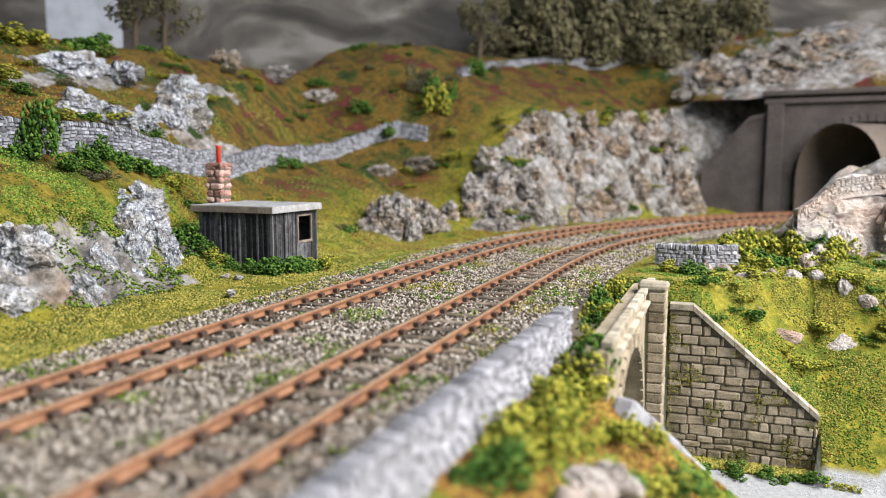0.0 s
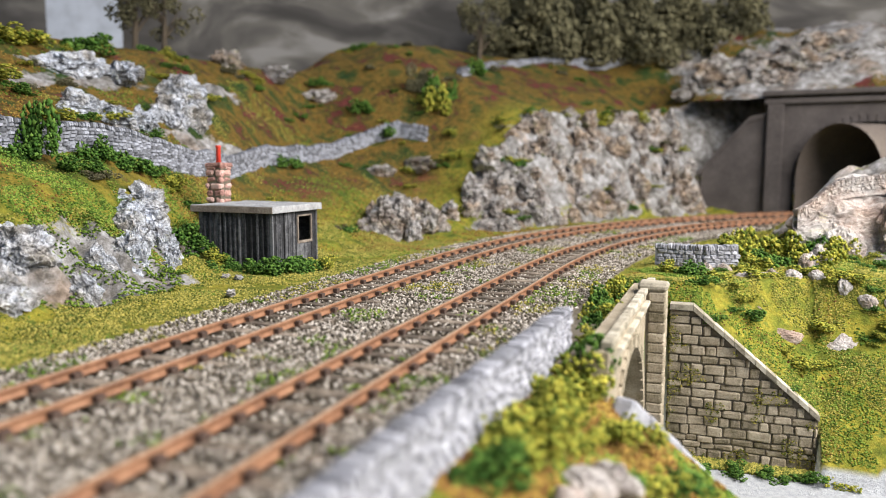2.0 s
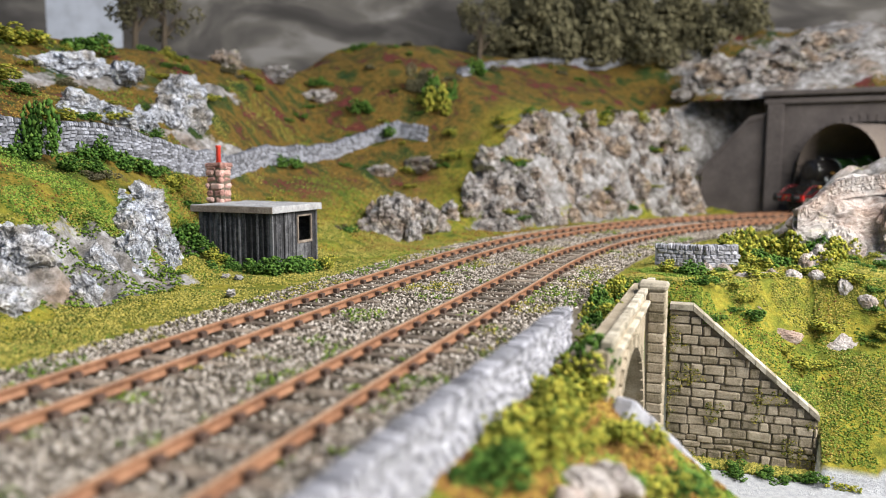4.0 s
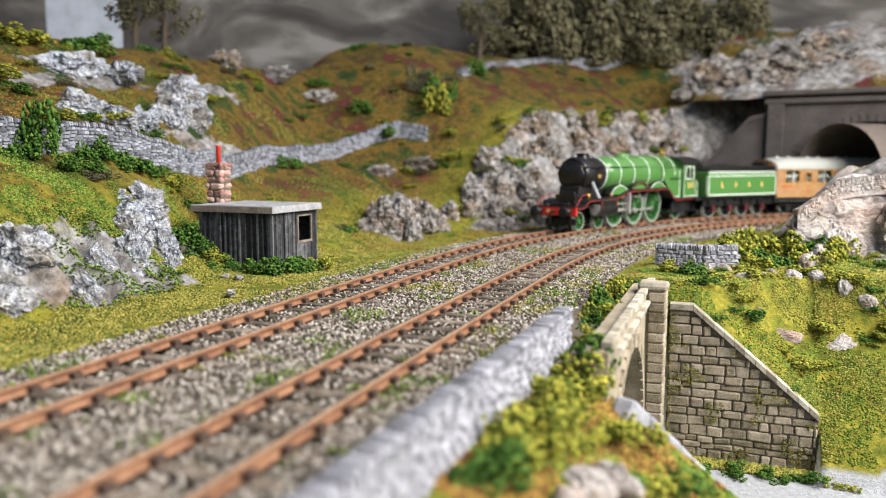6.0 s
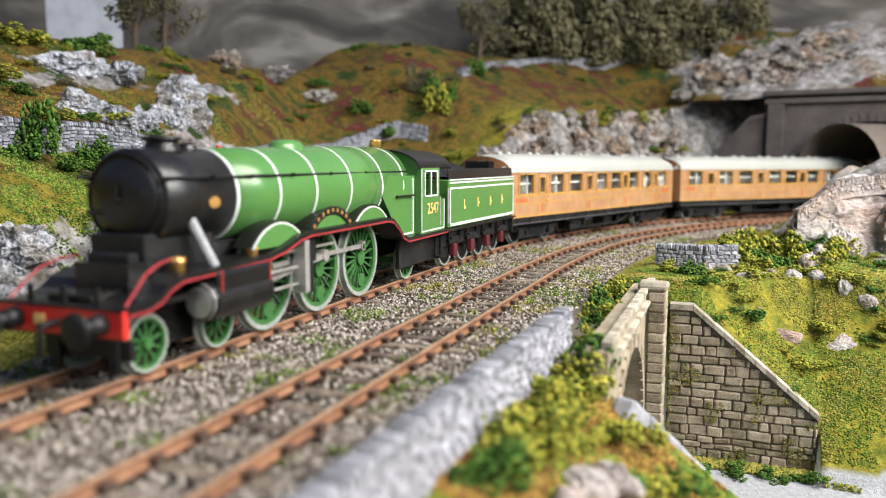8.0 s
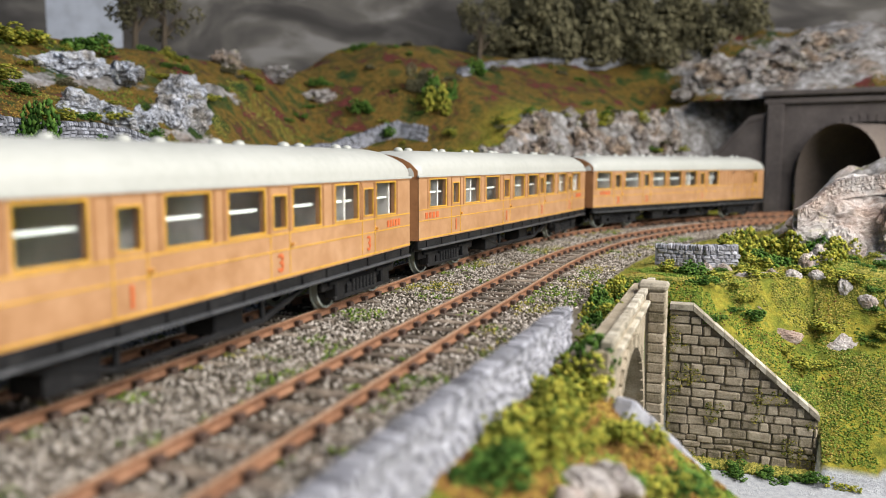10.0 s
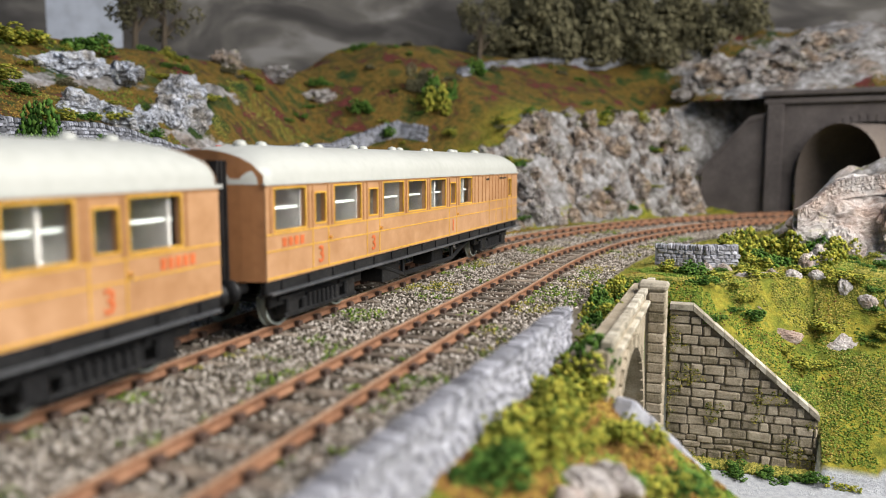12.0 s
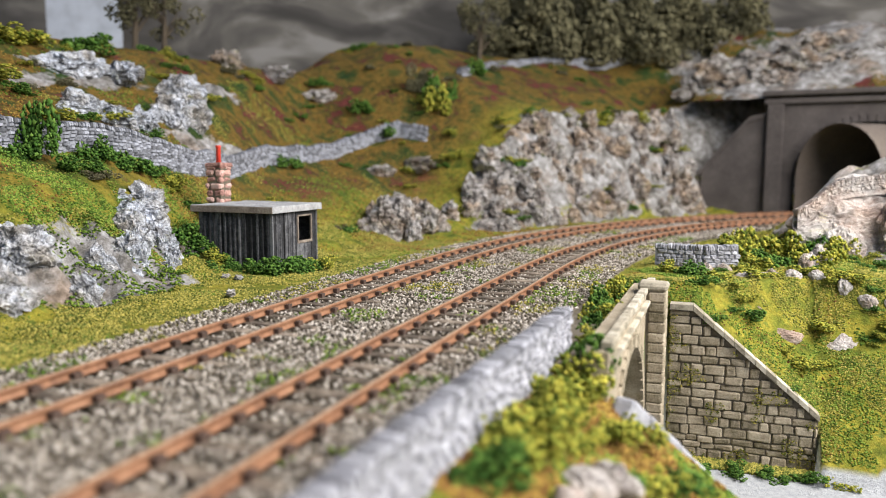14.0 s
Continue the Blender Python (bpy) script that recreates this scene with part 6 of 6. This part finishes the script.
def build_coach(kind):
    """A bow-ended teak carriage, its middle at x = 0, with real window openings."""
    wins, doors, classes = kind
    brake = kind is BRAKE
    C = thing("passenger_coach", "varnished teak brake coach with white roof" if brake else "varnished teak corridor coach with white roof and yellow lining", "railway coach", group="coaches of the train")
    half, z0, z1 = 119.5, 15.0, 40.5
    open_ = [(a, b, 28.2, 39.2) for a, b in wins] + [(a, b, 28.8, 37.4) for a, b in doors]
    open_.sort()
    for sy in (-1, 1):
        y = sy * 17.4
        bm = bmesh.new()
        ya, yb = sorted((sy * 17.9, sy * 16.1))
        box(bm, -half, half, ya, yb, z0, 28.2)
        box(bm, -half, half, ya, yb, 39.2, z1)
        x = -half
        for a, b, lo, hi in open_:
            box(bm, x, a, ya, yb, 28.2, 39.2)
            if lo > 28.2:
                box(bm, a, b, ya, yb, 28.2, lo)
                box(bm, a, b, ya, yb, hi, 39.2)
            x = b
        box(bm, x, half, ya, yb, 28.2, 39.2)
        side = part("teak_side", bm, TEAK, C)
        rows = [(-half, half, 27.1, 27.45), (-half, half, 22.7, 23.0), (-half, half, 15.5, 15.9)]
        for a, b in doors:
            for q in (a - 1.6, b + 1.6):
                rows.append((q - 0.16, q + 0.16, 15.6, 27.2))
        if brake:
            rows += [(x - 0.12, x + 0.12, 15.6, 27.2) for x in (70, 81, 92, 100, 109)]
        part("yellow_lining", strip(rows, sy * 17.95, 0.1), YELLOW, side, "fine yellow lining")
        for a, b, lo, hi in open_:
            fr = part("window_frame", strip([(a - 0.32, a + 0.05, lo - 0.35, hi + 0.35), (b - 0.05, b + 0.32, lo - 0.35, hi + 0.35), (a, b, lo - 0.35, lo + 0.05), (a, b, hi - 0.05, hi + 0.35)], sy * 17.85, 0.25), YELLOW, side)
            pane = part("pane", boxes((a, b, sy * 16.3 - 0.15, sy * 16.3 + 0.15, lo, hi)), GLASS, fr)
            pane.visible_shadow = False
            if b - a > 10:
                part("luggage_rail", boxes((a, b, sy * 15.2 - 0.2, sy * 15.2 + 0.2, lo + 5.4, lo + 6.1)), WHITEL, fr)
        # raised teak pillars between the panels
        edges = sorted([q for a, b in wins for q in (a - 1.7, b + 1.7)] + [q for a, b in doors for q in (a - 1.5, b + 1.5)])
        if brake:
            edges += [48, 53, 59, 64, 70, 75, 80, 85, 90, 95, 100]
        part("pillar", strip([(q - 0.35, q + 0.35, 27.6, 39.9) for q in edges] + [(-half, half, 39.7, 40.4)], sy * 17.92, 0.22), TEAK_TRIM, side, "darker teak beading")
        if brake:
            part("louvre", strip([(64, 69, 37.6, 38.4), (87, 91, 37.8, 38.6), (93, 98, 37.8, 38.6)], sy * 18.0, 0.15), FRAMEB, side)
        for (a, b), digit in zip(doors, classes):
            if sy < 0:
                glyphs(digit, 6.8, VERMIL, side, ((a + b) / 2, -18.05, 17.2), "class_numeral", "red class numeral")
            bm = bmesh.new()
            tube(bm, (b + 2.4, sy * 18, 24), (b + 2.4, sy * 18.8, 24), 0.5, n=8)
            part("door_handle", bm, BRASS, side)
        if sy < 0:
            marks = [(-112, -100)] if brake else [(-114, -101), (99, 111)]
            for m0, m1 in marks:
                n = 4 if m0 < 0 else 5
                w = (m1 - m0) / n
                part("red_lettering", strip([(m0 + w * i, m0 + w * (i + 0.62), 23.6, 26) for i in range(n)], -17.95, 0.12), VERMIL, side, "red lettering bars")
    # bowed ends and gangways
    for sx in (-1, 1):
        bm = bmesh.new()
        ys = np.linspace(-17.4, 17.4, 13)
        prev = None
        for yy in ys:
            bow = half + 3.2 * (1 - (yy / 17.4) ** 2)
            top = 40.5 + 9.0 * math.sqrt(max(0, 1 - (yy / 18.0) ** 2))
            col = [bm.verts.new((sx * bow, yy, z0)), bm.verts.new((sx * bow, yy, top))]
            if prev:
                bm.faces.new((prev[0], col[0], col[1], prev[1]) if sx > 0 else (col[0], prev[0], prev[1], col[1]))
            prev = col
        part("end_wall", bm, TEAK_END, C, "bowed teak end")
        g0, g1 = sorted((sx * (half + 2), sx * (half + 7.2)))
        bm = boxes((g0, g1, -7.5, 7.5, 15.5, 46))
        for k in range(3):
            q = g0 + (k + 0.5) * (g1 - g0) / 3
            box(bm, q - 0.5, q + 0.5, -8.1, 8.1, 15, 46.6)
        part("gangway", bm, FRAMEB, C, "black corridor gangway bellows")
        for sy in (-1, 1):
            bm = bmesh.new()
            lathe(bm, [(1.3, sx * 120), (1.3, sx * 126), (3.2, sx * 126.3), (3.2, sx * 127), (0.1, sx * 127.4)], (0, sy * 11.4, 13.2), "X", 18)
            part("buffer", bm, FRAMEB, C, smooth=True)
    # roof with turned-down ends
    xs = np.concatenate([np.linspace(-half - 3.4, -half + 16, 9), np.linspace(-half + 30, half - 30, 9), np.linspace(half - 16, half + 3.4, 9)])
    na = 21
    vs, fs = [], []
    for x in xs:
        k = max(0.0, (abs(x) - (half - 16)) / 19.4)
        zt = 10.6 - 4.2 * k ** 2
        bowy = 18.2 if abs(x) < half else 18.2 * math.sqrt(max(0.05, 1 - (abs(x) - half) / 3.5))
        for a in np.linspace(0, math.pi, na):
            c = math.cos(a)
            vs.append((x, bowy * math.copysign(abs(c) ** 0.8, c), 40.4 + zt * math.sin(a) ** 0.75))
    for i in range(len(xs) - 1):
        for j in range(na - 1):
            fs.append((i * na + j, (i + 1) * na + j, (i + 1) * na + j + 1, i * na + j + 1))
    roof = sheet("roof", vs, fs, ROOFW, C, smooth=True, label="smooth off-white roof")
    gut = boxes((-half - 1, half + 1, -18.4, -17.7, 40.2, 41), (-half - 1, half + 1, 17.7, 18.4, 40.2, 41))
    part("gutter", gut, ROOFW, roof)
    for k in range(14):
        x = -108 + k * 216 / 13
        bm = bmesh.new()
        lathe(bm, [(1.9, 50.3), (1.9, 51.2), (1.3, 52.0), (0.1, 52.3)], (x, 2.2 if k % 2 else -2.2, 0), "Z", 14)
        part("ventilator", bm, ROOFW, roof, smooth=True)
    # inside
    part("corridor_wall", boxes((-half + 2, half - 2, 3.0, 3.6, 16, 46)), CREAM, C)
    part("floor", boxes((-half, half, -16.8, 16.8, 15, 16)), FRAMEB, C)
    for x in np.arange(-100, 110, 34):
        part("compartment_wall", boxes((x - 0.4, x + 0.4, -16.4, 3, 16, 44)), CREAM, C)
    # underframe
    for sy in (-1, 1):
        part("solebar", boxes((-half, half, sy * 16.6 - 0.9, sy * 16.6 + 0.9, 11.4, 14.8), (-half, half, sy * 15.2 - 0.5, sy * 15.2 + 0.5, 10.4, 11.6), bevel=0.2), FRAMEB, C)
        part("footboard", boxes((-half + 1, half - 1, sy * 18.0 - 0.9, sy * 18.0 + 0.9, 11.2, 11.9), bevel=0.15), GREYSTEP, C, "grey-black footboard with its highlight in the paint")
        for x in np.arange(-112, 113, 14):
            part("footboard_bracket", boxes((x - 0.5, x + 0.5, sy * 17.6 - 0.3, sy * 17.6 + 0.3, 11.8, 14.6)), FRAMEB, C)
        bm = bmesh.new()
        for p, q in (((-52, 11.4), (-26, 4.4)), ((-26, 4.4), (26, 4.4)), ((26, 4.4), (52, 11.4)), ((-26, 4.4), (-26, 12)), ((26, 4.4), (26, 12))):
            tube(bm, (p[0], sy * 14.5, p[1]), (q[0], sy * 14.5, q[1]), 0.9, n=6)
        part("truss_rod", bm, FRAMEB, C)
    for bx0, bx1, by0, by1 in ((-44, -30, -15, -6), (8, 20, -13, -4), (-44, -30, 6, 15)):
        part("battery_box", boxes((bx0, bx1, by0, by1, 3.6, 12), bevel=0.4), FRAMEB, C)
    for cx in (-86, 86):
        bm = bmesh.new()
        for sy in (-1, 1):
            y = sy * 13.2
            box(bm, cx - 27, cx + 27, y - 0.9, y + 0.9, 6.6, 10.6, bevel=0.3)
            box(bm, cx - 27, cx + 27, y - 1.5, y + 1.5, 9.6, 10.8, bevel=0.2)
            box(bm, cx - 11, cx + 11, y - 1.6, y + 1.6, 3.4, 7.4, bevel=0.4)
            box(bm, cx - 21, cx + 21, y + sy * 1.6 - 0.6, y + sy * 1.6 + 0.6, 3.0, 4.2, bevel=0.2)
            for k in range(-3, 4):
                tube(bm, (cx + k * 2.6, y + sy * 1.5, 4.2), (cx + k * 2.6, y + sy * 1.5, 8.4), 0.9, n=8)
            for wx in (-17, 17):
                box(bm, cx + wx - 3, cx + wx + 3, y - 2.2, y + 2.2, 3.2, 9.4, bevel=0.5)
                box(bm, cx + wx - 6.5, cx + wx + 6.5, y + sy * 1.2 - 0.7, y + sy * 1.2 + 0.7, 8.2, 9.4, bevel=0.3)
            tube(bm, (cx - 16, y, 9.4), (cx + 16, y, 9.4), 1.3, n=8)
        box(bm, cx - 5, cx + 5, -12, 12, 6, 12)
        bog = part("bogie", bm, FRAMEB, C)
        for wx in (-17, 17):
            wheelset("wheelset", 6.9, 0, bog, (cx + wx, 0, 6.9), FRAMEB)
    return C


loco, loco_wheels = build_locomotive()
tender = build_tender()
coach_a = build_coach(PLAIN)
coach_b = copy_thing(coach_a, Matrix())
coach_c = build_coach(BRAKE)

# seconds and the place of the leading axle along the line
LEAD_T = [0.0, 5.3, 5.5, 6.0, 6.5, 7.0, 7.5, 8.0, 8.2, 10.5, 11.0, 11.5, 12.0, 12.4, 13.0, 13.5, 14.0]
LEAD_S = [1270.0, 425.0, 392.0, 305.0, 214.0, 121.0, 21.0, -86.0, -127.0, -571.0, -664.5, -756.0, -846.0, -914.0, -1019.0, -1107.0, -1192.0]
COACH_BACK = (400.2, 657.0, 916.2)     # middles of the coaches behind the leading axle
TENDER_BACK = 9.0


def lead(t):
    return float(np.interp(t, LEAD_T, LEAD_S))


def on_line(s0, x1, x2):
    """Pose of a vehicle whose x = 0 stands at s0, riding the line at x1 and x2."""
    ax, ay, _ = line(s0 + x1)
    bx_, by_, _ = line(s0 + x2)
    u = math.atan2(by_ - ay, bx_ - ax)
    return pose((ax - x1 * math.cos(u)) * MM, (ay - x1 * math.sin(u)) * MM, 0, 0, 0, math.degrees(u))


def motions():
    times = [i * 0.5 for i in range(29)]
    walk(loco, [(t, on_line(lead(t), 12, 110)) for t in times])
    walk(tender, [(t, on_line(lead(t) + TENDER_BACK, 185, 241)) for t in times])
    for k, c in enumerate((coach_a, coach_b, coach_c)):
        walk(c, [(t, on_line(lead(t) + COACH_BACK[k], -86, 86)) for t in times])
    ticks = [i / 15 for i in range(211)]
    fine = [i / 30 for i in range(421)]
    for w, x, r in loco_wheels["drive"]:
        walk(w, [(t, pose(x * MM, 0, r * MM, 0, math.degrees(lead(t) / r), 0)) for t in ticks])
    for w, x, r in loco_wheels["bogie"]:
        walk(w, [(t, pose(x * MM, 0, r * MM, 0, math.degrees(lead(t) / r), 0)) for t in fine])
    for rod, what in loco_wheels["rods"]:
        rows = []
        for t in ticks:
            a = lead(t) / 13.3
            px, pz = 76 + 4.3 * math.sin(a), 13.3 + 4.3 * math.cos(a)
            cz = 13.6
            lx = px - math.sqrt(37 ** 2 - (pz - cz) ** 2)
            if what == "coupling":
                m = pose(px * MM, 0, pz * MM)
            elif what == "connecting":
                m = pose(lx * MM, 0, cz * MM, 0, -math.degrees(math.asin((pz - cz) / 37)), 0)
            else:
                m = pose(lx * MM, 0, cz * MM)
            rows.append((t, m))
        walk(rod, rows)


motions()
